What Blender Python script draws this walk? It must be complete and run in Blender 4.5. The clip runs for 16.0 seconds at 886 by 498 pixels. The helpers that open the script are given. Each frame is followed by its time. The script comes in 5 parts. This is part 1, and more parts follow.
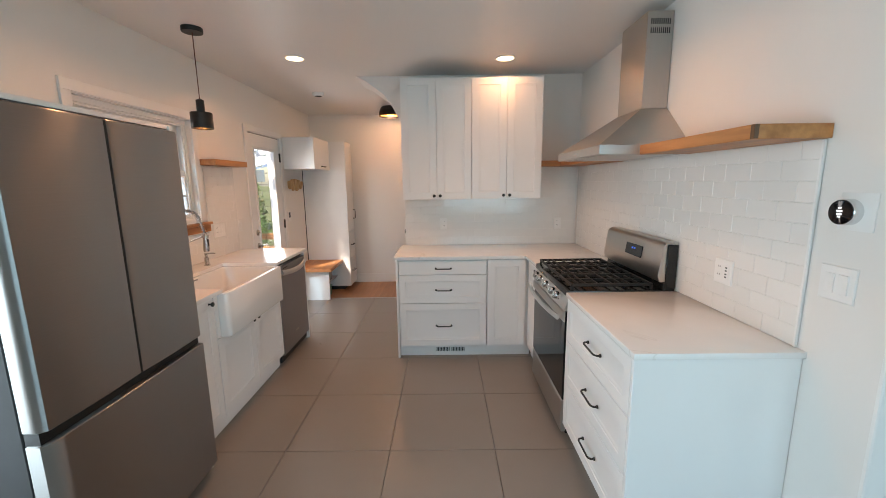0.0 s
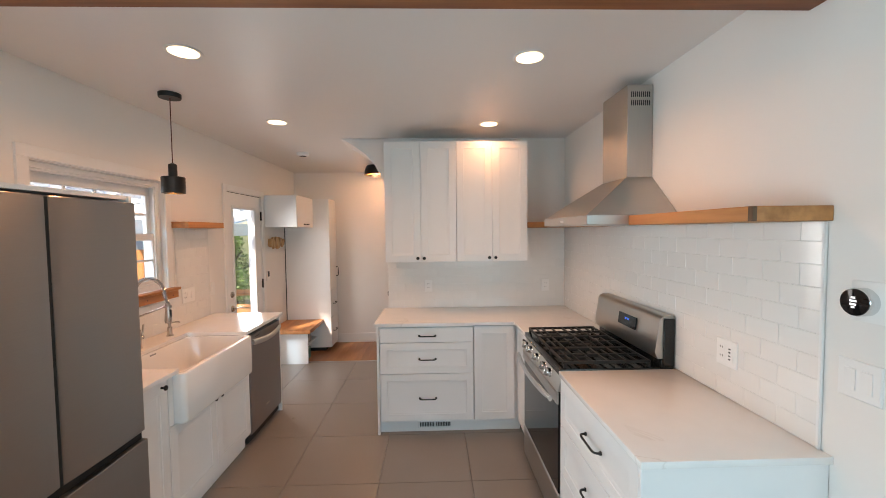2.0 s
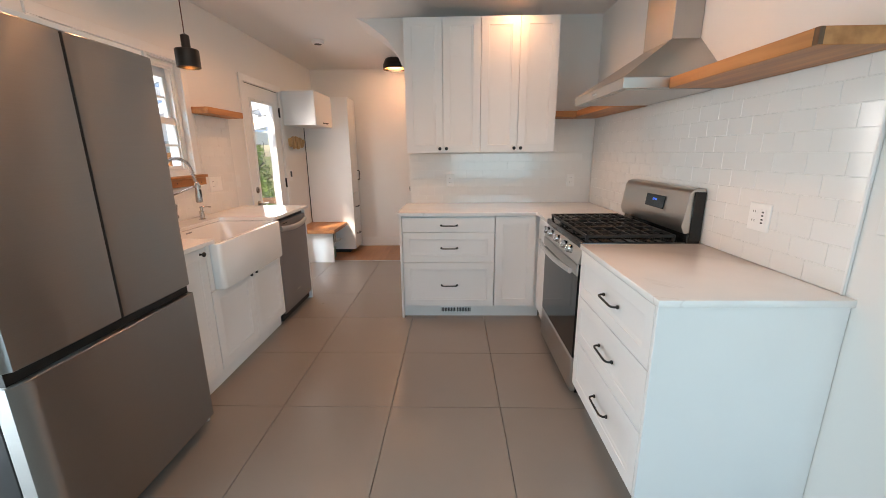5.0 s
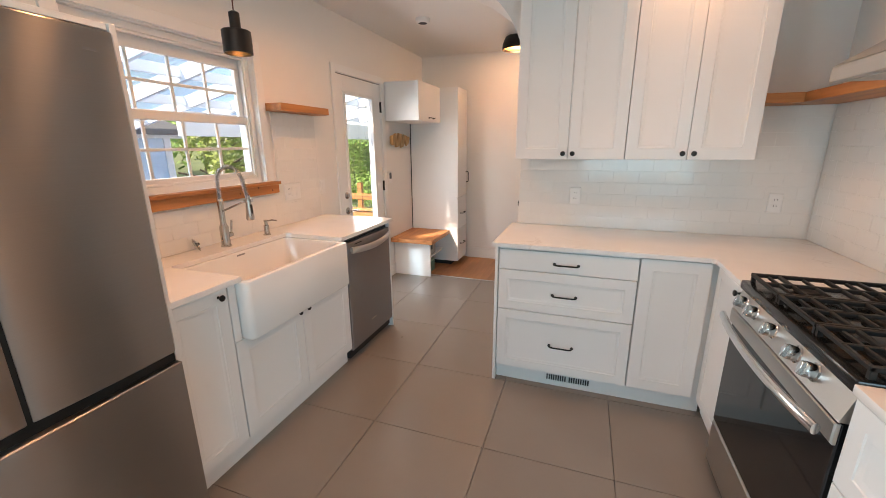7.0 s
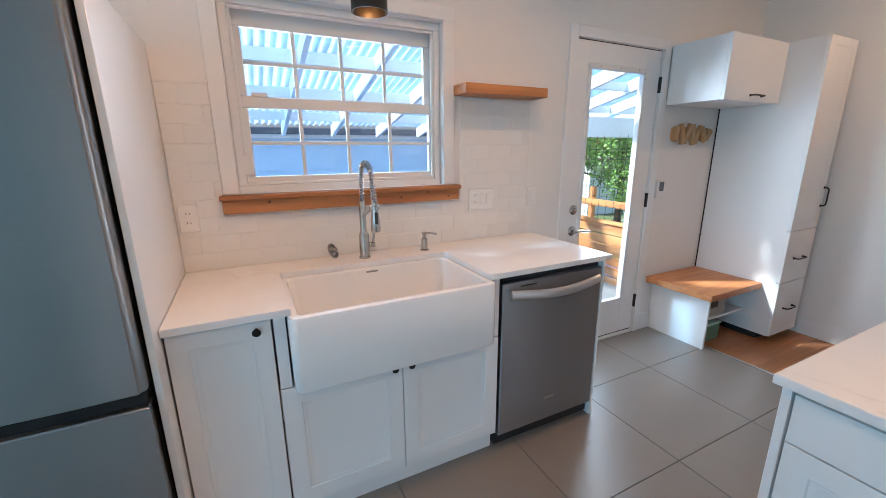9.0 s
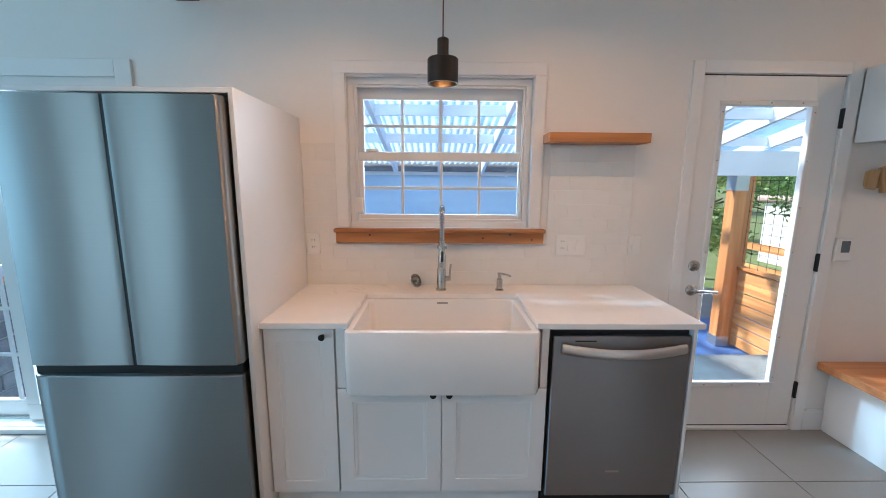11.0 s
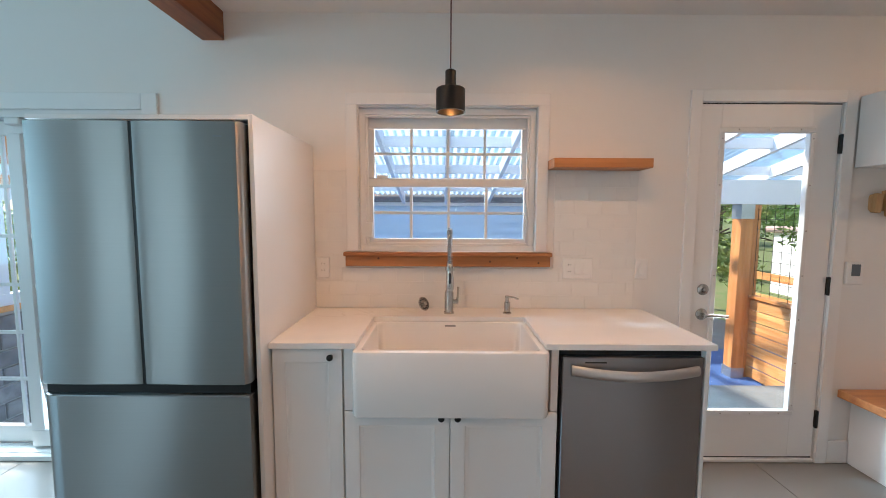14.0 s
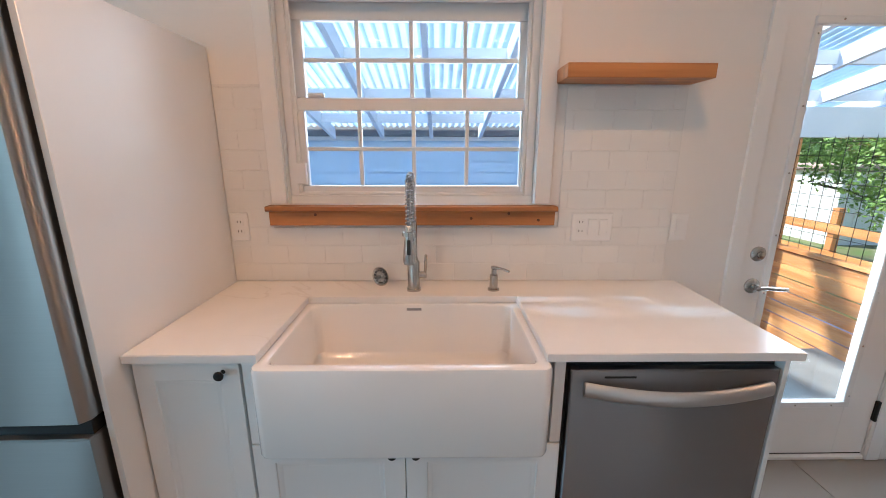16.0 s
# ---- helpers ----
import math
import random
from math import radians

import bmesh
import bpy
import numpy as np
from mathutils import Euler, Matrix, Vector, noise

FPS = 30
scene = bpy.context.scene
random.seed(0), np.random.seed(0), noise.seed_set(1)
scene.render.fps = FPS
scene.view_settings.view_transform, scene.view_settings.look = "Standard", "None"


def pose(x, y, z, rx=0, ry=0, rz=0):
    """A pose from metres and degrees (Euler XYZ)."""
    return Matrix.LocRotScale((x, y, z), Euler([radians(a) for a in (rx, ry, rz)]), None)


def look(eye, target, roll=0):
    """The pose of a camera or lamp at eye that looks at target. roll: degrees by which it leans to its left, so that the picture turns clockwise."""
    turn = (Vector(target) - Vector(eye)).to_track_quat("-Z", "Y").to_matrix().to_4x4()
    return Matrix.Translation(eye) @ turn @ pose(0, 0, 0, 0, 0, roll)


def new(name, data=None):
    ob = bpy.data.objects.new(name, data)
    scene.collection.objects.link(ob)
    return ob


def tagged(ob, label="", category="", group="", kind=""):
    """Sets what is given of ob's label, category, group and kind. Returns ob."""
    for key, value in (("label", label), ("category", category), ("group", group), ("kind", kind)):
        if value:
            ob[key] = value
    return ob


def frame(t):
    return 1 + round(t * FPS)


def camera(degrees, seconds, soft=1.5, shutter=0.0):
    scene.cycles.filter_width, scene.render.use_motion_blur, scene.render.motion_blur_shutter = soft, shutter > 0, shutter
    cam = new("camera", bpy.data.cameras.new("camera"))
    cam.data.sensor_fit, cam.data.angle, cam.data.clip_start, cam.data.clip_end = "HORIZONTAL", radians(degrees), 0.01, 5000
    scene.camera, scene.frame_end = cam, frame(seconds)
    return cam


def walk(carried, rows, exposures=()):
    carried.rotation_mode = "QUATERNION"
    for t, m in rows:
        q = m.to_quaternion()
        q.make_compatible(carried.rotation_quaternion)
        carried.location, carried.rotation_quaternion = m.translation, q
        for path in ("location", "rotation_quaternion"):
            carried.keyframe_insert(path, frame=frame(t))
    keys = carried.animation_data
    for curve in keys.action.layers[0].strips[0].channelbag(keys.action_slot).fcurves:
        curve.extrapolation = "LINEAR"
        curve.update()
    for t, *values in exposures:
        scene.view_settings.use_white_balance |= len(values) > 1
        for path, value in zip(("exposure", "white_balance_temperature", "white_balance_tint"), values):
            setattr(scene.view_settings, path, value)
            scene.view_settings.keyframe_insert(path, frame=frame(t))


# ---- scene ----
cam = camera(97.0, 16.0, soft=0.9)
PATH = [
    (0, (0.017, 0.035, 1.539), (0.008, 2.006, 1.2), -0.7),
    (0.5, (0.017, 0.104, 1.552), (0.052, 2.077, 1.226), -0.7),
    (1, (0.032, 0.163, 1.594), (0.08, 2.142, 1.31), -0.7),
    (1.5, (0.047, 0.187, 1.633), (0.099, 2.177, 1.443), -0.6),
    (2, (0.051, 0.189, 1.649), (0.106, 2.186, 1.556), -0.6),
    (2.5, (0.057, 0.185, 1.609), (0.092, 2.184, 1.578), -0.5),
    (3, (0.056, 0.197, 1.509), (0.058, 2.196, 1.483), -0.5),
    (3.5, (0.057, 0.18, 1.425), (0.034, 2.179, 1.359), -0.4),
    (4, (0.049, 0.141, 1.384), (0.015, 2.122, 1.117), -0.6),
    (4.2, (0.044, 0.127, 1.382), (0.008, 2.096, 1.03), -0.6),
    (6.3, (0.03, 0.636, 1.446), (-0.267, 2.544, 0.925), -0.6),
    (6.5, (0.006, 0.774, 1.462), (-0.387, 2.665, 0.943), -0.7),
    (7, (0.055, 1.082, 1.469), (-0.592, 2.903, 0.955), -0.4),
    (7.5, (0.076, 1.363, 1.467), (-0.931, 3.015, 0.96), -0.1),
    (8, (0.025, 1.661, 1.465), (-1.302, 3.068, 0.956), -0.1),
    (8.5, (0.016, 1.965, 1.432), (-1.536, 3.125, 0.934), -0.3),
    (9, (-0.034, 2.249, 1.415), (-1.774, 3.108, 0.928), -0.4),
    (9.5, (-0.089, 2.455, 1.431), (-1.926, 3.07, 0.936), 0.1),
    (10, (-0.017, 2.631, 1.419), (-1.923, 2.999, 0.938), -0.0),
    (10.2, (0.036, 2.676, 1.432), (-1.89, 2.915, 0.949), 0.1),
    (12.3, (0.313, 2.704, 1.573), (-1.669, 2.641, 1.314), 0.4),
    (12.5, (0.316, 2.707, 1.586), (-1.67, 2.659, 1.352), 0.4),
    (13, (0.301, 2.702, 1.568), (-1.691, 2.688, 1.39), 0.3),
    (13.5, (0.262, 2.692, 1.507), (-1.73, 2.69, 1.328), 0.4),
    (14, (0.236, 2.686, 1.439), (-1.757, 2.688, 1.269), 0.3),
    (14.5, (0.192, 2.705, 1.42), (-1.791, 2.704, 1.16), 0.3),
    (15, (0.127, 2.719, 1.392), (-1.834, 2.723, 1.0), 0.3),
    (15.5, (-0.072, 2.741, 1.398), (-2.017, 2.741, 0.932), 0.2),
    (16, (-0.381, 2.819, 1.443), (-2.322, 2.842, 0.962), 0.1),
]
walk(cam, [(t, look(eye, target, roll)) for t, eye, target, roll in PATH],
     [(0.0, 0.66, 7200, 14), (1.5, 0.75, 7350, 16), (4.0, 0.71, 7400, 16), (6.5, 0.91, 7400, 15), (7.0, 0.94, 7250, 14), (8.0, 0.92, 7050, 13), (8.5, 0.88, 5750, 5), (9.0, 0.85, 5400, 3), (10.0, 0.70, 5300, 1), (12.5, 0.71, 6100, 7), (14.5, 0.68, 6200, 7), (16.0, 0.70, 5800, 5)])
# ---- world, sun, lamps ----
world = bpy.data.worlds.new("sky_world")
scene.world = world
world.use_nodes = True
wn = world.node_tree
sky = wn.nodes.new("ShaderNodeTexSky")
sky.sky_type, sky.sun_disc = "NISHITA", False
SUN_TRAVEL = Vector((0.36, 0.70, -0.77)).normalized()
sky.sun_elevation = math.asin(-SUN_TRAVEL.z)
sky.sun_rotation = math.atan2(-SUN_TRAVEL.x, -SUN_TRAVEL.y)
wn.links.new(sky.outputs[0], wn.nodes["Background"].inputs[0])
wn.nodes["Background"].inputs[1].default_value = 0.15
sun = new("sun", bpy.data.lights.new("sun", "SUN"))
sun.data.energy, sun.data.angle, sun.data.color = 5.0, radians(3.0), (1.0, 0.95, 0.86)
sun.matrix_world = look((-6, -4, 8), Vector((-6, -4, 8)) + SUN_TRAVEL)


def area_lamp(name, eye, target, w, h, watts, color):
    ob = new(name, bpy.data.lights.new(name, "AREA"))
    ob.data.shape, ob.data.size, ob.data.size_y = "RECTANGLE", w, h
    ob.data.energy, ob.data.color = watts, color
    ob.matrix_world = look(eye, target)
    return ob


def bulb(name, x, y, z, watts, color, radius=0.03, kind="POINT"):
    ob = new(name, bpy.data.lights.new(name, kind))
    ob.data.energy, ob.data.color = watts, color
    ob.data.shadow_soft_size = radius
    ob.matrix_world = pose(x, y, z)
    if kind == "SPOT":
        ob.data.spot_size, ob.data.spot_blend = radians(150), 0.6
    return ob


COOL, WARM, AMBER = (0.62, 0.84, 1.0), (1.0, 0.485, 0.225), (1.0, 0.42, 0.12)
area_lamp("slider_daylight", (-1.93, 0.10, 1.06), (0, 0.10, 0.80), 1.70, 1.85, 37, COOL)
area_lamp("window_daylight", (-3.0, 2.71, 1.80), (0, 2.71, 1.2), 1.3, 0.7, 13, (0.85, 0.93, 1.0))
area_lamp("door_daylight", (-1.925, 4.475, 1.13), (0, 4.475, 0.6), 0.46, 1.50, 8, (0.9, 0.95, 1.0))
area_lamp("living_window_daylight", (1.2, -3.1, 1.5), (0.6, 0, 1.2), 2.4, 1.5, 33, (0.36, 0.73, 1.0))
area_lamp("living_door_daylight", (4.12, -2.40, 1.15), (0, -0.8, 1.0), 1.25, 1.9, 15, (0.55, 0.82, 1.0))
CEIL_Z = 2.52
CANS = [(-1.160, 3.36), (0.527, 3.428), (-1.128, 2.142), (0.553, 2.194)]
for cx, cy in CANS:
    near = (cx, cy) == CANS[1]
    lamp = area_lamp("downlight_lamp", (cx, cy, CEIL_Z - 0.012), (cx, cy, 0), 0.13, 0.13, 1.7 if near else 3.4, WARM)
    lamp.data.shape, lamp.data.spread = "DISK", radians(150 if near else 150)
bulb("pendant_lamp_bulb", -1.572, 2.718, 1.914, 0.4, AMBER, 0.006)
bulb("flush_lamp_bulb", -0.68, 5.45, 2.38, 7, (1.0, 0.58, 0.34), 0.04)

# ---- materials ----


def mat(name, color, rough=0.5, metal=0.0, var=0.0, scale=6.0, bump=0.0, bump_scale=120.0, spec=0.5, coat=0.0, stretch=(1, 1, 1), color2=None, ior=1.5, random_val=0.0):
    m = bpy.data.materials.new(name)
    m.use_nodes = True
    nt, b = m.node_tree, m.node_tree.nodes["Principled BSDF"]
    b.inputs["Base Color"].default_value = (*color, 1)
    b.inputs["Roughness"].default_value, b.inputs["Metallic"].default_value = rough, metal
    b.inputs["Specular IOR Level"].default_value, b.inputs["Coat Weight"].default_value = spec, coat
    b.inputs["Coat Roughness"].default_value, b.inputs["IOR"].default_value = 0.08, ior
    tc = nt.nodes.new("ShaderNodeTexCoord")
    mp = nt.nodes.new("ShaderNodeMapping")
    mp.inputs["Scale"].default_value = stretch
    nt.links.new(tc.outputs["Object"], mp.inputs[0])
    last = None
    if var or color2:
        no = nt.nodes.new("ShaderNodeTexNoise")
        no.inputs["Scale"].default_value, no.inputs["Detail"].default_value = scale, 6
        nt.links.new(mp.outputs[0], no.inputs["Vector"])
        ramp = nt.nodes.new("ShaderNodeValToRGB")
        c2 = color2 or tuple(c * (1 - var) for c in color)
        ramp.color_ramp.elements[0].position, ramp.color_ramp.elements[1].position = 0.35, 0.68
        ramp.color_ramp.elements[0].color, ramp.color_ramp.elements[1].color = (*c2, 1), (*color, 1)
        nt.links.new(no.outputs[0], ramp.inputs[0])
        last = ramp.outputs[0]
        rr = nt.nodes.new("ShaderNodeMapRange")
        rr.inputs[3].default_value, rr.inputs[4].default_value = max(0.02, rough * 0.85), min(1, rough * 1.15)
        nt.links.new(no.outputs[0], rr.inputs[0])
        nt.links.new(rr.outputs[0], b.inputs["Roughness"])
    if random_val:
        oi = nt.nodes.new("ShaderNodeObjectInfo")
        hs = nt.nodes.new("ShaderNodeHueSaturation")
        vr = nt.nodes.new("ShaderNodeMapRange")
        vr.inputs[3].default_value, vr.inputs[4].default_value = 1 - random_val, 1 + random_val
        nt.links.new(oi.outputs["Random"], vr.inputs[0])
        nt.links.new(vr.outputs[0], hs.inputs["Value"])
        hs.inputs["Color"].default_value = (*color, 1)
        if last:
            nt.links.new(last, hs.inputs["Color"])
        last = hs.outputs[0]
    if last:
        nt.links.new(last, b.inputs["Base Color"])
    if bump:
        n2 = nt.nodes.new("ShaderNodeTexNoise")
        n2.inputs["Scale"].default_value, n2.inputs["Detail"].default_value = bump_scale, 4
        nt.links.new(mp.outputs[0], n2.inputs["Vector"])
        bp = nt.nodes.new("ShaderNodeBump")
        bp.inputs["Strength"].default_value, bp.inputs["Distance"].default_value = bump, 0.002
        nt.links.new(n2.outputs[0], bp.inputs["Height"])
        nt.links.new(bp.outputs[0], b.inputs["Normal"])
    return m


def brushed(name, color, rough, stretch, aniso=0.0, warp=0.0):
    """Metal with fine brush lines."""
    m = mat(name, color, rough, 1, 0.05, 1.0, 0.012, 1.0, stretch=stretch)
    b = m.node_tree.nodes["Principled BSDF"]
    b.inputs["Anisotropic"].default_value = aniso
    b.inputs["Anisotropic Rotation"].default_value = 0.25
    if aniso:
        tg = m.node_tree.nodes.new("ShaderNodeTangent")
        tg.direction_type, tg.axis = "RADIAL", "Z"
        m.node_tree.links.new(tg.outputs[0], b.inputs["Tangent"])
    if warp:
        # sheet metal is never quite flat: slow upright waves under the brush lines
        nt = m.node_tree
        tc, mp = nt.nodes.new("ShaderNodeTexCoord"), nt.nodes.new("ShaderNodeMapping")
        mp.inputs["Scale"].default_value = (9, 9, 0.45)
        wv, bp = nt.nodes.new("ShaderNodeTexNoise"), nt.nodes.new("ShaderNodeBump")
        wv.inputs["Scale"].default_value, wv.inputs["Detail"].default_value = 1.0, 1
        bp.inputs["Strength"].default_value, bp.inputs["Distance"].default_value = warp, 0.012
        nt.links.new(tc.outputs["Object"], mp.inputs[0])
        nt.links.new(mp.outputs[0], wv.inputs["Vector"])
        nt.links.new(wv.outputs[0], bp.inputs["Height"])
        fine = b.inputs["Normal"].links[0].from_node
        nt.links.new(bp.outputs[0], fine.inputs["Normal"])
    return m


def glow(name, color, strength):
    m = bpy.data.materials.new(name)
    m.use_nodes = True
    b = m.node_tree.nodes["Principled BSDF"]
    b.inputs["Base Color"].default_value = (*color, 1)
    b.inputs["Emission Color"].default_value, b.inputs["Emission Strength"].default_value = (*color, 1), strength
    return m


def wood(name, dark, light, axis, rough=0.45, grain=14.0, random_val=0.0):
    st = [grain, grain, grain]
    st[axis] = grain * 0.07
    return mat(name, light, rough, 0, 0.3, 1.6, 0.25, 9.0, stretch=tuple(st), color2=dark, random_val=random_val)


def clear_glass(name, tint=(1, 1, 1), rough=0.0, milk=0.0):
    """Thin pane: mostly see-through with a mirror-like sheen."""
    m = bpy.data.materials.new(name)
    m.use_nodes = True
    nt = m.node_tree
    nt.nodes.remove(nt.nodes["Principled BSDF"])
    tr, gl, mx, lw, pw_, mr = (nt.nodes.new(k) for k in ("ShaderNodeBsdfTransparent", "ShaderNodeBsdfGlossy", "ShaderNodeMixShader", "ShaderNodeLayerWeight", "ShaderNodeMath", "ShaderNodeMapRange"))
    tr.inputs[0].default_value = (*tint, 1)
    gl.inputs["Roughness"].default_value = rough
    pw_.operation = "POWER"
    pw_.inputs[1].default_value = 5.0
    mr.inputs[3].default_value, mr.inputs[4].default_value = 0.04, 0.9
    nt.links.new(lw.outputs["Facing"], pw_.inputs[0])
    nt.links.new(pw_.outputs[0], mr.inputs[0])
    nt.links.new(mr.outputs[0], mx.inputs[0])
    nt.links.new(tr.outputs[0], mx.inputs[1])
    nt.links.new(gl.outputs[0], mx.inputs[2])
    last = mx.outputs[0]
    if milk:
        tl, m2 = nt.nodes.new("ShaderNodeBsdfTranslucent"), nt.nodes.new("ShaderNodeMixShader")
        # sky blue is put into the colour of the milky share too
        tl.inputs[0].default_value = (0.60, 0.76, 0.95, 1)
        m2.inputs[0].default_value = milk
        nt.links.new(last, m2.inputs[1])
        nt.links.new(tl.outputs[0], m2.inputs[2])
        last = m2.outputs[0]
    nt.links.new(last, nt.nodes["Material Output"].inputs[0])
    return m


def leafy(name, dark, light):
    m = mat(name, light, 0.5, 0, 0.4, 3.0, color2=dark)
    b = m.node_tree.nodes["Principled BSDF"]
    b.inputs["Transmission Weight"].default_value = 0.0
    b.inputs["Subsurface Weight"].default_value = 0.0
    return m


M_WALL = mat("wall_paint", (0.80, 0.775, 0.74), 0.42, 0, 0.03, 1.2, 0.10, 160)
M_CEIL = mat("ceiling_paint", (0.77, 0.755, 0.735), 0.4, 0, 0.03, 0.8, 0.08, 140)
M_TRIM = mat("trim_paint", (0.82, 0.81, 0.79), 0.35, 0, 0.03, 3.0, 0.04, 90)
M_CAB = mat("cabinet_white", (0.82, 0.815, 0.80), 0.36, 0, 0.02, 4.0, 0.03, 220)
M_QUARTZ = mat("quartz_white", (0.83, 0.815, 0.79), 0.16, 0, 0.03, 9.0, 0, 1, coat=0.2)


def veined(m):
    """Adds a few thin grey-brown veins to a stone."""
    nt = m.node_tree
    b = nt.nodes["Principled BSDF"]
    base = b.inputs["Base Color"].links[0].from_socket
    tc = nt.nodes.new("ShaderNodeTexCoord")
    n1, n2 = nt.nodes.new("ShaderNodeTexNoise"), nt.nodes.new("ShaderNodeTexNoise")
    n1.inputs["Scale"].default_value, n1.inputs["Detail"].default_value, n1.inputs["Distortion"].default_value = 1.7, 9, 1.6
    n2.inputs["Scale"].default_value = 1.1
    r1, r2 = nt.nodes.new("ShaderNodeValToRGB"), nt.nodes.new("ShaderNodeValToRGB")
    r1.color_ramp.elements[0].position, r1.color_ramp.elements[0].color = 0.488, (0, 0, 0, 1)
    r1.color_ramp.elements[1].position, r1.color_ramp.elements[1].color = 0.512, (0, 0, 0, 1)
    mid = r1.color_ramp.elements.new(0.5)
    mid.color = (1, 1, 1, 1)
    r2.color_ramp.elements[0].position, r2.color_ramp.elements[1].position = 0.52, 0.72
    r2.color_ramp.elements[1].color = (0.45, 0.45, 0.45, 1)
    mul, mx = nt.nodes.new("ShaderNodeMath"), nt.nodes.new("ShaderNodeMixRGB")
    mul.operation = "MULTIPLY"
    for n in (n1, n2):
        nt.links.new(tc.outputs["Object"], n.inputs["Vector"])
    nt.links.new(n1.outputs[0], r1.inputs[0])
    nt.links.new(n2.outputs[0], r2.inputs[0])
    nt.links.new(r1.outputs[0], mul.inputs[0])
    nt.links.new(r2.outputs[0], mul.inputs[1])
    nt.links.new(mul.outputs[0], mx.inputs[0])
    nt.links.new(base, mx.inputs[1])
    mx.inputs[2].default_value = (0.52, 0.47, 0.42, 1)
    nt.links.new(mx.outputs[0], b.inputs["Base Color"])


veined(M_QUARTZ)
M_SINK = mat("fireclay_white", (0.84, 0.83, 0.81), 0.10, 0, 0.015, 3.0, coat=0.5)
M_SUBWAY = mat("glazed_subway_tile", (0.80, 0.785, 0.755), 0.12, 0, 0.02, 7.0, 0.06, 14, coat=0.4, random_val=0.012)
M_GROUT_W = mat("white_grout", (0.80, 0.785, 0.755), 0.7, 0, 0.03, 20.0)
M_TILE = mat("grey_porcelain_tile", (0.232, 0.206, 0.184), 0.29, 0, 0.08, 3.2, 0.03, 90, random_val=0.02)
tile_nodes = M_TILE.node_tree
cloud = [n for n in tile_nodes.nodes if n.type == "TEX_NOISE"][0]
cloud.inputs["Detail"].default_value, cloud.inputs["Roughness"].default_value = 12.0, 0.72
ramp = [n for n in tile_nodes.nodes if n.type == "VALTORGB"][0]
ramp.color_ramp.elements[0].position, ramp.color_ramp.elements[1].position = 0.22, 0.78
shift, info = tile_nodes.nodes.new("ShaderNodeVectorMath"), tile_nodes.nodes.new("ShaderNodeObjectInfo")
shift.operation = "SCALE"
shift.inputs[0].default_value = (31, 17, 5)
tile_nodes.links.new(info.outputs["Random"], shift.inputs["Scale"])
tile_nodes.links.new(shift.outputs[0], [n for n in tile_nodes.nodes if n.type == "MAPPING"][0].inputs["Location"])
M_GROUT = mat("brown_grout", (0.115, 0.092, 0.075), 0.85, 0, 0.2, 30.0)
M_STEEL = brushed("brushed_steel", (0.46, 0.44, 0.415), 0.32, (900, 900, 4))
M_STEEL_H = brushed("brushed_steel_across", (0.52, 0.495, 0.465), 0.34, (3, 3, 1500))
M_FRIDGE = brushed("fridge_steel", (0.33, 0.322, 0.314), 0.32, (2, 2, 1600), 1.0, 0.05)
M_DW = brushed("dark_steel", (0.33, 0.335, 0.35), 0.44, (3, 3, 1500), 0.8)
M_NICKEL = mat("brushed_nickel", (0.50, 0.485, 0.46), 0.26, 1, 0.06, 8.0)
M_CHROME = mat("polished_steel", (0.72, 0.72, 0.72), 0.12, 1)
M_BLACK = mat("black_metal_and_gaps", (0.012, 0.011, 0.010), 0.42, 0.3, 0.2, 12.0)
M_IRON = mat("cast_iron", (0.016, 0.015, 0.014), 0.62, 0.2, 0.3, 60.0, 0.25, 260)
M_ENAMEL = mat("black_enamel", (0.010, 0.010, 0.010), 0.18, 0, 0.2, 8.0)
M_BGLASS = mat("black_glass", (0.006, 0.006, 0.007), 0.05, 0, spec=0.4)
M_DARK = mat("dark_rubber_and_shade", (0.015, 0.015, 0.016), 0.6, 0, 0.2, 20.0)
M_CEDAR_Y = wood("cedar_shelf_y", (0.34, 0.130, 0.040), (0.54, 0.235, 0.080), 1)
M_CEDAR_X = wood("cedar_shelf_x", (0.34, 0.130, 0.040), (0.54, 0.235, 0.080), 0)
M_ENDGRAIN = wood("cedar_end_grain", (0.10, 0.045, 0.018), (0.22, 0.11, 0.045), 2)
M_BEAM = wood("beam_fir", (0.16, 0.050, 0.018), (0.32, 0.115, 0.042), 0, 0.55)
M_BENCH = wood("bench_fir", (0.40, 0.15, 0.052), (0.58, 0.26, 0.098), 1)
M_PLANK = wood("oak_floor_plank", (0.30, 0.120, 0.042), (0.46, 0.215, 0.085), 1, 0.32, 10.0, 0.12)
M_BLOCK = wood("pale_block_wood", (0.42, 0.24, 0.10), (0.60, 0.38, 0.18), 2)
M_PLATE = mat("white_plastic", (0.80, 0.79, 0.77), 0.35)
M_SLOT = mat("slot_dark", (0.02, 0.02, 0.02), 0.6)
M_VINYL = mat("window_vinyl", (0.76, 0.755, 0.74), 0.32, 0, 0.02, 5.0)
M_GLASS = clear_glass("window_glass")
M_CANGLOW = glow("downlight_lens", (1.0, 0.78, 0.50), 2.6)
M_AMBER = glow("amber_bulb", (1.0, 0.34, 0.05), 1.6)
M_DISPLAY = glow("blue_digits", (0.05, 0.22, 1.0), 0.35)

# ---- building helpers ----


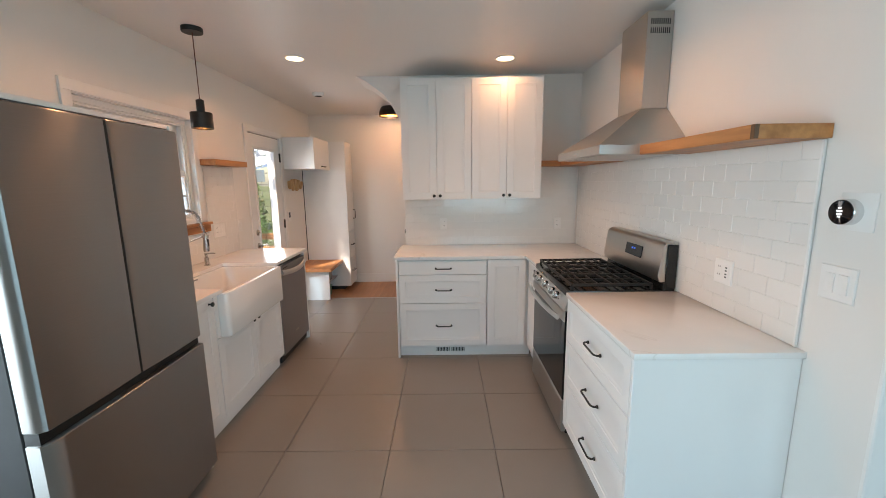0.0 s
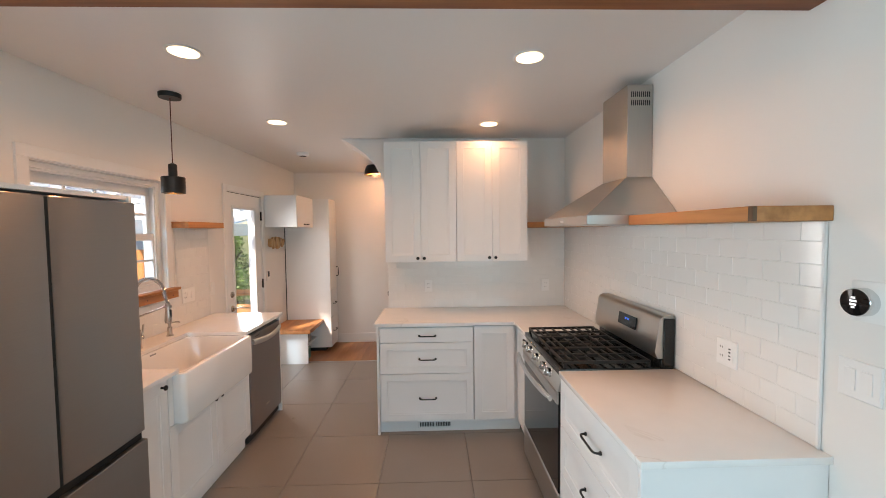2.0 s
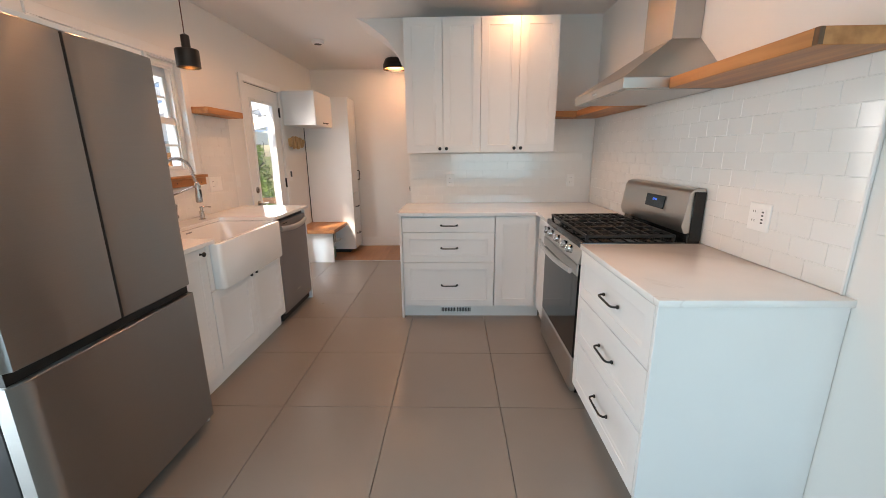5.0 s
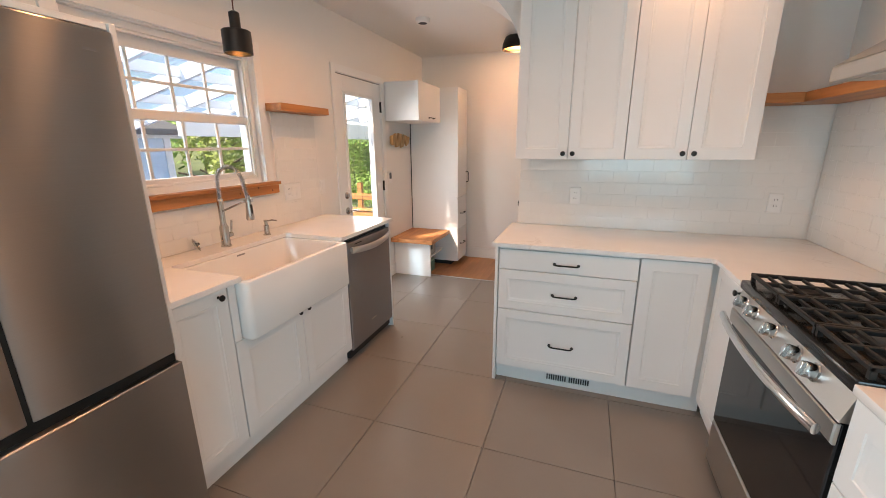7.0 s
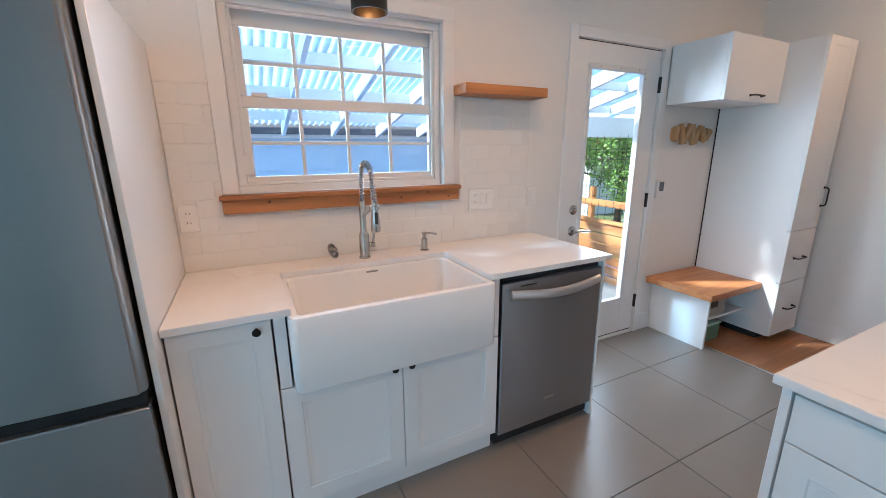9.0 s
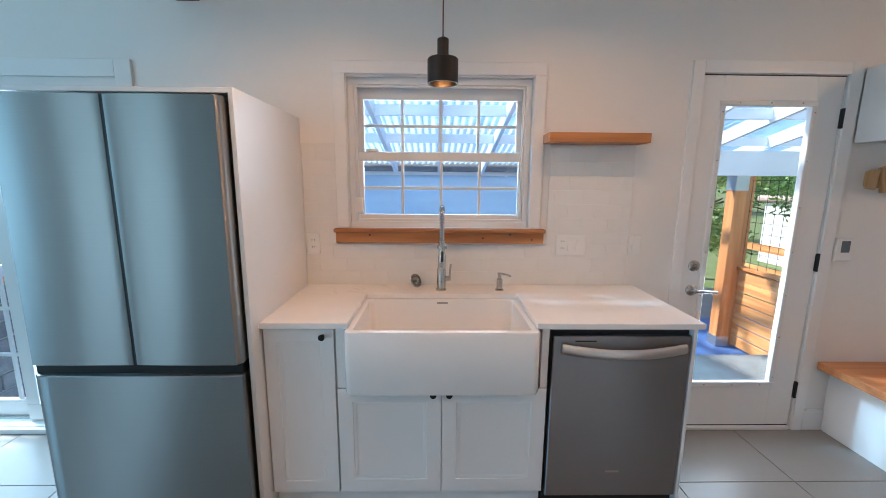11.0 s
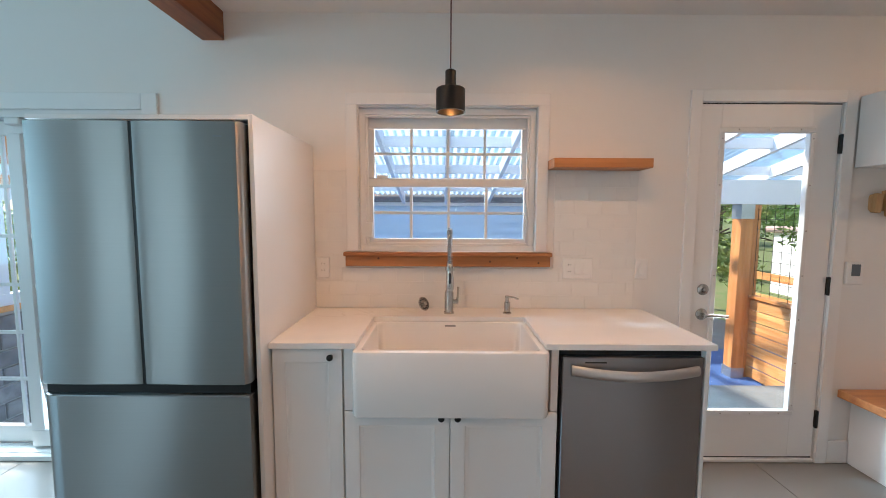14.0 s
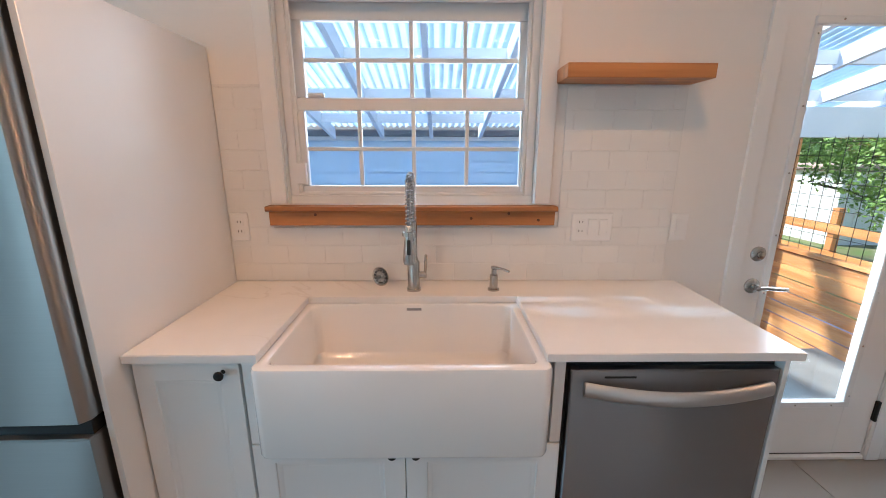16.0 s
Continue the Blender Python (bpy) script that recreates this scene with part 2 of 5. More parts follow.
def box(bm, x0, x1, y0, y1, z0, z1, bev=0.0, seg=1):
    m = Matrix.LocRotScale(((x0 + x1) / 2, (y0 + y1) / 2, (z0 + z1) / 2), None, (abs(x1 - x0), abs(y1 - y0), abs(z1 - z0)))
    g = bmesh.ops.create_cube(bm, size=1, matrix=m)
    if bev:
        es = list({e for v in g["verts"] for e in v.link_edges})
        bmesh.ops.bevel(bm, geom=es, offset=bev, segments=seg, affect="EDGES", profile=0.5)
    return bm


def B(*a, **k):
    return box(bmesh.new(), *a, **k)


AX = {"x": Matrix.Rotation(radians(90), 4, "Y"), "y": Matrix.Rotation(radians(-90), 4, "X"), "z": Matrix.Identity(4)}


def cyl(bm, x, y, z, r, h, axis="z", r2=None, seg=24):
    """A cylinder or cone centred at x, y, z."""
    bmesh.ops.create_cone(bm, cap_ends=True, segments=seg, radius1=r, radius2=r if r2 is None else r2, depth=h, matrix=Matrix.Translation((x, y, z)) @ AX[axis])
    return bm


def C(*a, **k):
    return cyl(bmesh.new(), *a, **k)


def lathe(profile, x, y, z, axis="z", seg=32, cap=True):
    """Turned shape from (radius, height) pairs."""
    bm = bmesh.new()
    rings = []
    for r, h in profile:
        rings.append([bm.verts.new((r * math.cos(2 * math.pi * i / seg), r * math.sin(2 * math.pi * i / seg), h)) for i in range(seg)])
    for a, b in zip(rings, rings[1:]):
        for i in range(seg):
            bm.faces.new((a[i], a[(i + 1) % seg], b[(i + 1) % seg], b[i]))
    for ring, flip in ((rings[0], True), (rings[-1], False)) if cap else ():
        bm.faces.new(ring[::-1] if flip else ring)
    bm.transform(Matrix.Translation((x, y, z)) @ AX[axis])
    return bm


def tube(bm, pts, r, seg=10):
    """A round bar along a line of points."""
    pts = [Vector(p) for p in pts]
    rings, up = [], None
    for i, p in enumerate(pts):
        d = (pts[min(i + 1, len(pts) - 1)] - pts[max(i - 1, 0)]).normalized()
        ref = Vector((0, 0, 1)) if abs(d.z) < 0.9 else Vector((1, 0, 0))
        u = d.cross(ref).normalized() if up is None else (up - d * up.dot(d)).normalized()
        up = u
        w = d.cross(u)
        rings.append([bm.verts.new(p + r * (math.cos(2 * math.pi * k / seg) * u + math.sin(2 * math.pi * k / seg) * w)) for k in range(seg)])
    for a, b in zip(rings, rings[1:]):
        for k in range(seg):
            bm.faces.new((a[k], a[(k + 1) % seg], b[(k + 1) % seg], b[k]))
    bm.faces.new(rings[0][::-1])
    bm.faces.new(rings[-1])
    return bm


def smooth(me, deg=40):
    for p in me.polygons:
        p.use_smooth = True
    me.set_sharp_from_angle(angle=radians(deg))


def mesh_ob(name, bm, material, origin=(0, 0, 0)):
    bm.transform(Matrix.Translation([-c for c in origin]))
    bmesh.ops.recalc_face_normals(bm, faces=bm.faces)
    me = bpy.data.meshes.new(name)
    bm.to_mesh(me)
    bm.free()
    smooth(me)
    me.materials.append(material)
    return new(name, me)


def base_of(ob):
    p = Vector(ob.location)
    while ob.parent:
        ob = ob.parent
        p += ob.location
    return p


def thing(name, x, y, z, label, category, group="", kind=""):
    ob = new(name)
    ob.empty_display_size = 0.1
    ob.location = (x, y, z)
    return tagged(ob, label, category, group, kind)


def part(name, bm, material, parent, label=""):
    ob = mesh_ob(name, bm, material, base_of(parent))
    ob.parent = parent
    return tagged(ob, label)


def single(name, bm, material, label, category="", group="", kind=""):
    """A thing or piece of the setting that is one mesh."""
    ob = mesh_ob(name, bm, material)
    return tagged(ob, label, category, group, kind)


def structure(name, bm, material, label):
    return single(name, bm, material, label, name.split("_")[0], "", "structure")


def piece(name, me, parent, x, y, z, kind=""):
    ob = new(name, me)
    ob.parent = parent
    ob.location = Vector((x, y, z)) - base_of(parent)
    return ob


def wall_panels(axis, c0, c1, u0, u1, z0, z1, holes):
    """A wall c0..c1 thick that runs u0..u1, with rectangular holes (u0, u1, z0, z1)."""
    bm = bmesh.new()
    us = sorted({u0, u1, *[h[0] for h in holes], *[h[1] for h in holes]})
    zs = sorted({z0, z1, *[h[2] for h in holes], *[h[3] for h in holes]})
    hole = lambda u, z: any(h[0] < u < h[1] and h[2] < z < h[3] for h in holes)
    for a, b in zip(us, us[1:]):
        for c, d in zip(zs, zs[1:]):
            if not hole((a + b) / 2, (c + d) / 2):
                if axis == "x":
                    box(bm, c0, c1, a, b, c, d)
                else:
                    box(bm, a, b, c0, c1, c, d)
    bmesh.ops.remove_doubles(bm, verts=bm.verts, dist=1e-5)
    seen = {}
    for f in bm.faces:
        seen.setdefault(tuple(round(v, 4) for v in f.calc_center_median()), []).append(f)
    bmesh.ops.delete(bm, geom=[f for fs in seen.values() if len(fs) > 1 for f in fs], context="FACES")
    return bm


# ---- the shell ----
W, E_, N, CEIL = -1.965, 1.325, 3.925, 2.52
FAR, SOUTH, LIVE_E, HIGH = 6.03, -3.2, 4.2, 2.95
WIN = (2.218, 3.205, 1.235, 2.030)
DOOR = (4.072, 4.897, 0.0, 2.074)
SLIDE = (-0.77, 1.045, 0.0, 2.03)
structure("wall_west", wall_panels("x", W - 0.16, W, SOUTH - 0.1, FAR + 0.1, 0, HIGH + 0.1, [WIN, DOOR, SLIDE]), M_WALL, "warm white painted wall with window and doors")
structure("wall_east", wall_panels("x", E_, E_ + 0.12, 1.13, N + 0.12, 0, HIGH + 0.1, []), M_WALL, "warm white painted wall behind the range")
structure("wall_north", wall_panels("y", N, N + 0.12, -0.372, E_, 0, CEIL, []), M_WALL, "white painted partition behind the base cabinets")
structure("wall_far", wall_panels("y", FAR, FAR + 0.1, W, 2.0, 0, CEIL, []), M_WALL, "white painted end wall of the mudroom")
structure("wall_hall", wall_panels("x", 2.0, 2.1, N + 0.12, FAR + 0.1, 0, CEIL, []), M_WALL, "plain white wall closing the back hall")
structure("wall_south", wall_panels("y", SOUTH - 0.1, SOUTH, W, LIVE_E, 0, HIGH, [(0.0, 2.4, 0.75, 2.25)]), M_WALL, "plain white living room wall")
structure("wall_living_east", wall_panels("x", LIVE_E, LIVE_E + 0.1, SOUTH - 0.1, 1.25, 0, HIGH, [(-3.05, -1.75, 0.15, 2.1)]), M_WALL, "plain white living room wall")
structure("wall_living_north", wall_panels("y", 1.13, 1.25, E_ + 0.12, LIVE_E, 0, HIGH, []), M_WALL, "plain white living room wall")
structure("ceiling", B(W, E_ + 0.7, 1.36, FAR, CEIL, CEIL + 0.1), M_CEIL, "smooth satin white kitchen ceiling")
structure("ceiling_living", B(W, LIVE_E, SOUTH, 1.36, HIGH, HIGH + 0.1), M_CEIL, "smooth white living room ceiling")
structure("wall_header", B(W, E_, 1.36, 1.40, CEIL + 0.1, HIGH + 0.1), M_WALL, "white header above the timber beam")
structure("floor", B(W - 0.1, LIVE_E, SOUTH, 5.15, -0.08, -0.012), M_GROUT, "floor slab with brown grout between grey porcelain tiles")
structure("floor_mudroom", B(W - 0.1, 2.0, 5.15, FAR, -0.08, -0.012), M_GROUT, "oak plank floor of the mudroom")
# sloped soffit over the passage
bm = bmesh.new()
arch = [(-0.372, CEIL - 0.001), (-0.372, 2.06), (-0.405, 2.115), (-0.437, 2.19), (-0.478, 2.27), (-0.550, 2.36), (-0.630, 2.42), (-0.715, 2.48), (-0.80, CEIL - 0.001)]
vs = [[bm.verts.new((x, y, z)) for x, z in arch] for y in (N, N + 0.45)]
bm.faces.new(vs[0]); bm.faces.new(vs[1][::-1])
for i in range(len(arch)):
    j = (i + 1) % len(arch)
    bm.faces.new((vs[0][i], vs[0][j], vs[1][j], vs[1][i]))
structure("soffit", bm, M_CEIL, "sloped white soffit beside the passage")


def rings(axis, face, sign, u0, u1, z0, z1, prof):
    """A panel on a plane from nested rectangles (inset, depth out of the plane)."""
    bm = bmesh.new()
    pt = (lambda u, z, d: (face + sign * d, u, z)) if axis == "x" else (lambda u, z, d: (u, face + sign * d, z))
    loops = []
    for ins, d in prof:
        loops.append([bm.verts.new(pt(u, z, d)) for u, z in ((u0 + ins, z0 + ins), (u1 - ins, z0 + ins), (u1 - ins, z1 - ins), (u0 + ins, z1 - ins))])
    for a, b in zip(loops, loops[1:]):
        for i in range(4):
            bm.faces.new((a[i], a[(i + 1) % 4], b[(i + 1) % 4], b[i]))
    bm.faces.new(loops[0][::-1])
    bm.faces.new(loops[-1])
    return bm


def shaker(rail=0.062, t=0.019):
    return [(0, 0), (0, t - 0.0015), (0.0015, t), (rail, t), (rail + 0.003, t - 0.003), (rail + 0.010, t - 0.0035), (rail + 0.016, t - 0.008), (rail + 0.018, t - 0.0085)]


SLAB = [(0, 0), (0, 0.0175), (0.0015, 0.019)]


def bar_pull(axis, face, sign, u, z, length=0.13, out=0.030, r=0.0048, upright=False):
    """A bent black bar pull with round feet."""
    pt = (lambda a, d: (face + sign * d, u, z + a) if upright else (face + sign * d, u + a, z)) if axis == "x" else (lambda a, d: (u, face + sign * d, z + a) if upright else (u + a, face + sign * d, z))
    h = length / 2
    bm = tube(bmesh.new(), [pt(-h, 0), pt(-h, out * 0.55), pt(-h + 0.006, out * 0.85), pt(-h + 0.018, out), pt(0, out), pt(h - 0.018, out), pt(h - 0.006, out * 0.85), pt(h, out * 0.55), pt(h, 0)], r, 8)
    for a in (-h, h):
        p, ax = pt(a, 0.003), axis
        cyl(bm, *p, 0.0085, 0.006, ax, seg=12)
    return bm


def knob_mesh(axis, face, sign, u, z):
    bm = lathe([(0.007, 0), (0.0055, 0.004), (0.005, 0.014), (0.0125, 0.019), (0.014, 0.024), (0.012, 0.028), (0.005, 0.0295)], 0, 0, 0, seg=16)
    rot = Matrix.Rotation(radians(90 * sign), 4, "Y") if axis == "x" else Matrix.Rotation(radians(-90 * sign), 4, "X")
    bm.transform((Matrix.Translation((face, u, z)) if axis == "x" else Matrix.Translation((u, face, z))) @ rot)
    return bm


def carcass(name, x0, x1, y0, y1, z0, z1, label, group=""):
    c = thing(name, (x0 + x1) / 2, (y0 + y1) / 2, z0, label, "cabinet", group)
    part("body", B(x0, x1, y0, y1, z0, z1, 0.001), M_CAB, c)
    return c


TOP = 0.914
UNDER = TOP - 0.025
# ---- back run of base cabinets ----
FY = 3.325
DX = (-0.372, 0.378, 0.712)
cab = carcass("drawer_cabinet", -0.383, 0.376, FY, N - 0.004, 0.105, UNDER - 0.004, "white painted three-drawer base cabinet under a quartz counter", "kitchen base cabinets")
for z0, z1 in ((0.110, 0.495), (0.499, 0.749), (0.753, 0.874)):
    d = part("drawer_front", rings("y", FY, -1, -0.380, 0.373, z0, z1, SLAB if z1 > 0.85 else shaker(0.055)), M_CAB, cab)
    part("handle", bar_pull("y", FY - 0.019, -1, 0.003, (z0 + z1) / 2 - 0.006), M_BLACK, d, "black bar pull")
cab = carcass("corner_cabinet", 0.379, 0.745, FY, N - 0.004, 0.105, UNDER - 0.004, "white painted corner base cabinet with a framed door", "kitchen base cabinets")
part("door", rings("y", FY, -1, 0.381, 0.708, 0.110, 0.880, shaker()), M_CAB, cab)
cab = carcass("filler_cabinet", 0.749, E_ - 0.004, 2.946, FY - 0.022, 0.105, UNDER - 0.004, "narrow white base cabinet beside the range", "kitchen base cabinets")
d = part("door", rings("x", 0.749, -1, 2.950, FY - 0.027, 0.110, 0.880, shaker(0.05)), M_CAB, cab)
part("knob", knob_mesh("x", 0.730, -1, 2.985, 0.845), M_BLACK, d, "small round black knob")
bm = B(-0.404, -0.385, FY - 0.022, N - 0.002, 0.0, UNDER - 0.002, 0.0015)
single("end_panel", bm, M_CAB, "white panel closing the end of the base cabinets", "panel")
bm = B(-0.384, 0.762, FY + 0.03, FY + 0.045, 0.0, 0.103)
box(bm, 0.778, 0.79, 2.95, FY + 0.03, 0.0, 0.103)
single("toe_kick", bm, M_CAB, "white toe kick board under the base cabinets", "toe kick")
vent = thing("toe_kick_vent", 0.055, FY + 0.03, 0.06, "white slotted heating register in the toe kick", "vent")
part("frame", rings("y", FY + 0.03, -1, -0.082, 0.190, 0.030, 0.086, [(0, 0), (0, 0.003), (0.003, 0.005), (0.008, 0.005), (0.009, 0.002)]), M_PLATE, vent)
for i in range(18):
    u = -0.066 + i * 0.0135 + (0.012 if i > 8 else 0)
    part("slot", B(u, u + 0.008, FY + 0.0215, FY + 0.029, 0.042, 0.075), M_SLOT, vent)


def outline_slab(pts, z0, z1, bev=0.002):
    bm = bmesh.new()
    vs = [bm.verts.new((x, y, z0)) for x, y in pts]
    f = bm.faces.new(vs)
    ex = bmesh.ops.extrude_face_region(bm, geom=[f])
    bmesh.ops.translate(bm, verts=[g for g in ex["geom"] if isinstance(g, bmesh.types.BMVert)], vec=(0, 0, z1 - z0))
    if bev:
        bmesh.ops.bevel(bm, geom=[e for e in bm.edges if abs(e.verts[0].co.z - e.verts[1].co.z) < 1e-6], offset=bev, segments=2, affect="EDGES")
    return bm


single("corner_counter", outline_slab([(-0.418, N), (-0.418, 3.285), (0.690, 3.285), (0.705, 3.270), (0.705, 2.944), (E_, 2.944), (E_, N)], UNDER, TOP), M_QUARTZ, "white quartz worktop with faint veins round the corner", "countertop")

# ---- upper cabinets: two units of two doors ----
UY = 3.585
for x0, x1 in ((-0.352, 0.262), (0.264, 0.878)):
    uc = carcass("upper_cabinet", x0, x1, UY, N - 0.003, 1.384, 2.410, "white two-door wall cabinet above tiled backsplash", "upper cabinets")
    mid = (x0 + x1) / 2
    for a, b, k in ((x0 + 0.001, mid - 0.0015, mid - 0.027), (mid + 0.0015, x1 - 0.001, mid + 0.027)):
        d = part("door", rings("y", UY, -1, a, b, 1.382, 2.412, shaker(0.06)), M_CAB, uc)
        part("knob", knob_mesh("y", UY - 0.019, -1, k, 1.414), M_BLACK, d, "small round black knob")

# ---- drawer base with end panel beside the range ----
RX, HDROP = 0.727, 0.002
cab = carcass("drawer_cabinet", RX, E_ - 0.004, 1.402, 2.172, 0.105, UNDER - 0.004, "white painted three-drawer base cabinet ending at the living room", "kitchen base cabinets")
for z0, z1 in ((0.110, 0.384), (0.388, 0.638), (0.642, 0.882)):
    d = part("drawer_front", rings("x", RX, -1, 1.405, 2.169, z0, z1, shaker(0.055)), M_CAB, cab)
    part("handle", bar_pull("x", RX - 0.019, -1, 1.755, (z0 + z1) / 2 + HDROP, 0.15), M_BLACK, d, "black bar pull")
single("end_panel", B(RX - 0.020, E_ - 0.002, 1.384, 1.400, 0.0, UNDER - 0.002, 0.0015), M_CAB, "wide white panel closing the end of the counter", "panel")
single("toe_kick", B(0.785, 0.797, 1.402, 2.172, 0.0, 0.103), M_CAB, "white toe kick board under the drawer cabinet", "toe kick")
single("range_counter", B(0.700, E_, 1.372, 2.176, UNDER, TOP, 0.002, 2), M_QUARTZ, "white quartz worktop with a few grey veins", "countertop")

# ---- gas range ----
gy0, gy1, gx = 2.181, 2.941, 0.700
rg = thing("gas_range", 1.0, 2.561, 0, "stainless steel gas range with black cast iron grates", "range")
part("body", B(gx + 0.03, 1.307, gy0, gy1, 0.03, 0.895, 0.003), M_ENAMEL, rg, "black enamelled sides")
part("bottom_drawer", rings("x", gx + 0.03, -1, gy0, gy1, 0.045, 0.245, [(0, 0), (0, 0.024), (0.006, 0.030), (0.02, 0.030)]), M_STEEL_H, rg, "brushed stainless drawer")
od = part("oven_door", rings("x", gx + 0.03, -1, gy0, gy1, 0.252, 0.795, [(0, 0), (0, 0.024), (0.004, 0.028)]), M_BGLASS, rg, "black glass oven door")
part("door_top_band", rings("x", gx + 0.002, -1, gy0, gy1, 0.735, 0.796, [(0, 0), (0, 0.008), (0.004, 0.012)]), M_STEEL_H, od, "stainless band")
pts = [(gx - 0.012 - 0.062 * math.sin(math.pi * (0.06 + 0.88 * i / 24)) ** 0.6, gy0 + 0.012 + (gy1 - gy0 - 0.024) * i / 24, 0.764) for i in range(25)]
bm = tube(bmesh.new(), pts, 0.017, 12)
bmesh.ops.scale(bm, verts=bm.verts, vec=(0.75, 1, 1.0), space=Matrix.Translation((-(gx - 0.05), 0, 0)))
part("door_handle", bm, M_CHROME, od, "bowed polished steel handle")
bm = bmesh.new()
prof = [(gx + 0.03, 0.801), (gx - 0.006, 0.801), (gx - 0.002, 0.812), (gx + 0.018, 0.880), (gx + 0.03, 0.883)]
va = [[bm.verts.new((x, y, z)) for x, z in prof] for y in (gy0, gy1)]
bm.faces.new(va[0]); bm.faces.new(va[1][::-1])
for i in range(5):
    bm.faces.new((va[0][i], va[0][(i + 1) % 5], va[1][(i + 1) % 5], va[1][i]))
part("control_panel", bm, M_STEEL_H, rg, "stainless sloped control panel")
tilt = Matrix.Rotation(radians(-90 + 14), 4, "Y")
for ky in (2.345, 2.447, 2.610, 2.766, 2.870):
    bm = lathe([(0.028, 0), (0.028, 0.006), (0.024, 0.009), (0.0235, 0.032), (0.0215, 0.036)], 0, 0, 0, seg=24)
    box(bm, -0.0205, 0.0205, -0.006, 0.006, 0.030, 0.043, 0.002)
    bm.transform(Matrix.Translation((gx + 0.013, ky, 0.845)) @ tilt)
    part("knob", bm, M_CHROME, rg, "polished metal burner knob")
part("cooktop", B(gx + 0.006, 1.24, gy0 - 0.004, gy1 + 0.002, 0.884, 0.922, 0.006, 2), M_ENAMEL, rg, "glossy black cooktop")
for bx, by, br in ((0.86, 2.33, 0.045), (1.08, 2.33, 0.035), (0.97, 2.561, 0.05), (0.86, 2.79, 0.040), (1.08, 2.79, 0.03)):
    bn = part("burner", lathe([(br * 1.25, 0), (br * 1.2, 0.008), (br, 0.012), (br, 0.018), (br * 0.92, 0.024), (br * 0.3, 0.026)], bx, by, 0.922), M_IRON, rg, "round cast burner")
for k in range(3):
    y0 = gy0 + 0.010 + k * 0.2475
    y1 = y0 + 0.2445
    bm = bmesh.new()
    t, zt = 0.013, 0.958
    for yy in (y0, y1 - t, (y0 + y1 - t) / 2):
        box(bm, gx + 0.030, 1.195, yy, yy + t, zt - 0.016, zt, 0.003)
    for xx in (gx + 0.030, 0.815, 0.96, 1.06, 1.182):
        box(bm, xx, xx + t, y0, y1, zt - 0.016, zt - 0.001, 0.003)
    for xx in (0.775, 0.885, 1.015, 1.12):
        box(bm, xx, xx + 0.010, y0 + 0.03, y1 - 0.03, zt - 0.014, zt - 0.002, 0.002)
    for xx in (gx + 0.032, 1.180):
        for yy in (y0 + 0.001, y1 - t - 0.001):
            box(bm, xx, xx + 0.014, yy, yy + 0.012, 0.921, zt - 0.014)
    part("grate", bm, M_IRON, rg, "black cast iron grate")
bm = bmesh.new()
prof = [(1.227, 0.965), (1.212, 1.00), (1.234, 1.165), (1.247, 1.185), (1.267, 1.192), (1.310, 1.192), (1.310, 0.965)]
va = [[bm.verts.new((x, y, z)) for x, z in prof] for y in (gy0 + 0.004, gy1 - 0.004)]
bm.faces.new(va[0]); bm.faces.new(va[1][::-1])
for i in range(len(prof)):
    j = (i + 1) % len(prof)
    bm.faces.new((va[0][i], va[0][j], va[1][j], va[1][i]))
bg = part("backguard", bm, M_STEEL_H, rg, "rounded stainless backguard with a clock")
part("backguard_riser", B(1.244, 1.312, gy0, gy1, 0.890, 0.966, 0.002), M_ENAMEL, rg)
part("backguard_side", B(1.254, 1.314, gy0 - 0.003, gy0 + 0.0038, 0.925, 1.178, 0.003), M_ENAMEL, rg)
slope = math.atan2(0.022, 0.165)
bm = B(-0.004, 0.003, -0.105, 0.105, -0.036, 0.036, 0.002)
bm.transform(Matrix.Translation((1.2225, 2.50, 1.098)) @ Matrix.Rotation(slope, 4, "Y"))
dsp = part("display", bm, M_BGLASS, bg, "black glass clock panel")
bm = bmesh.new()
for off in (-0.02, -0.008, 0.008, 0.02):
    box(bm, -0.0048, -0.0042, off - 0.004, off + 0.004, 0.004, 0.016)
bm.transform(Matrix.Translation((1.2225, 2.50, 1.098)) @ Matrix.Rotation(slope, 4, "Y"))
part("clock_digits", bm, M_DISPLAY, dsp, "dim blue clock digits")
for fy in (gy0 + 0.05, gy1 - 0.05):
    part("foot", C(gx + 0.08, fy, 0.015, 0.018, 0.03), M_DARK, rg)

# ---- chimney hood ----
hd = thing("range_hood", 1.06, 2.561, 1.67, "brushed stainless pyramid chimney hood on the wall", "hood")
hx, hy0, hy1, hz = 0.845, 2.181, 2.941, 1.672
part("rim", B(hx, E_ - 0.002, hy0, hy1, hz, hz + 0.050, 0.002), M_STEEL_H, hd)
bm = bmesh.new()
lo = [(hx, hy0), (E_ - 0.002, hy0), (E_ - 0.002, hy1), (hx, hy1)]
hi = [(1.172, 2.428), (E_ - 0.002, 2.428), (E_ - 0.002, 2.752), (1.172, 2.752)]
a = [bm.verts.new((x, y, hz + 0.0505)) for x, y in lo]
b = [bm.verts.new((x, y, 1.945)) for x, y in hi]
for i in range(4):
    bm.faces.new((a[i], a[(i + 1) % 4], b[(i + 1) % 4], b[i]))
bm.faces.new(a[::-1]); bm.faces.new(b)
part("canopy", bm, M_STEEL_H, hd, "sloped stainless canopy")
ch = part("chimney", B(1.174, E_ - 0.003, 2.430, 2.750, 1.9455, 2.470, 0.0015), M_STEEL, hd, "square stainless chimney")
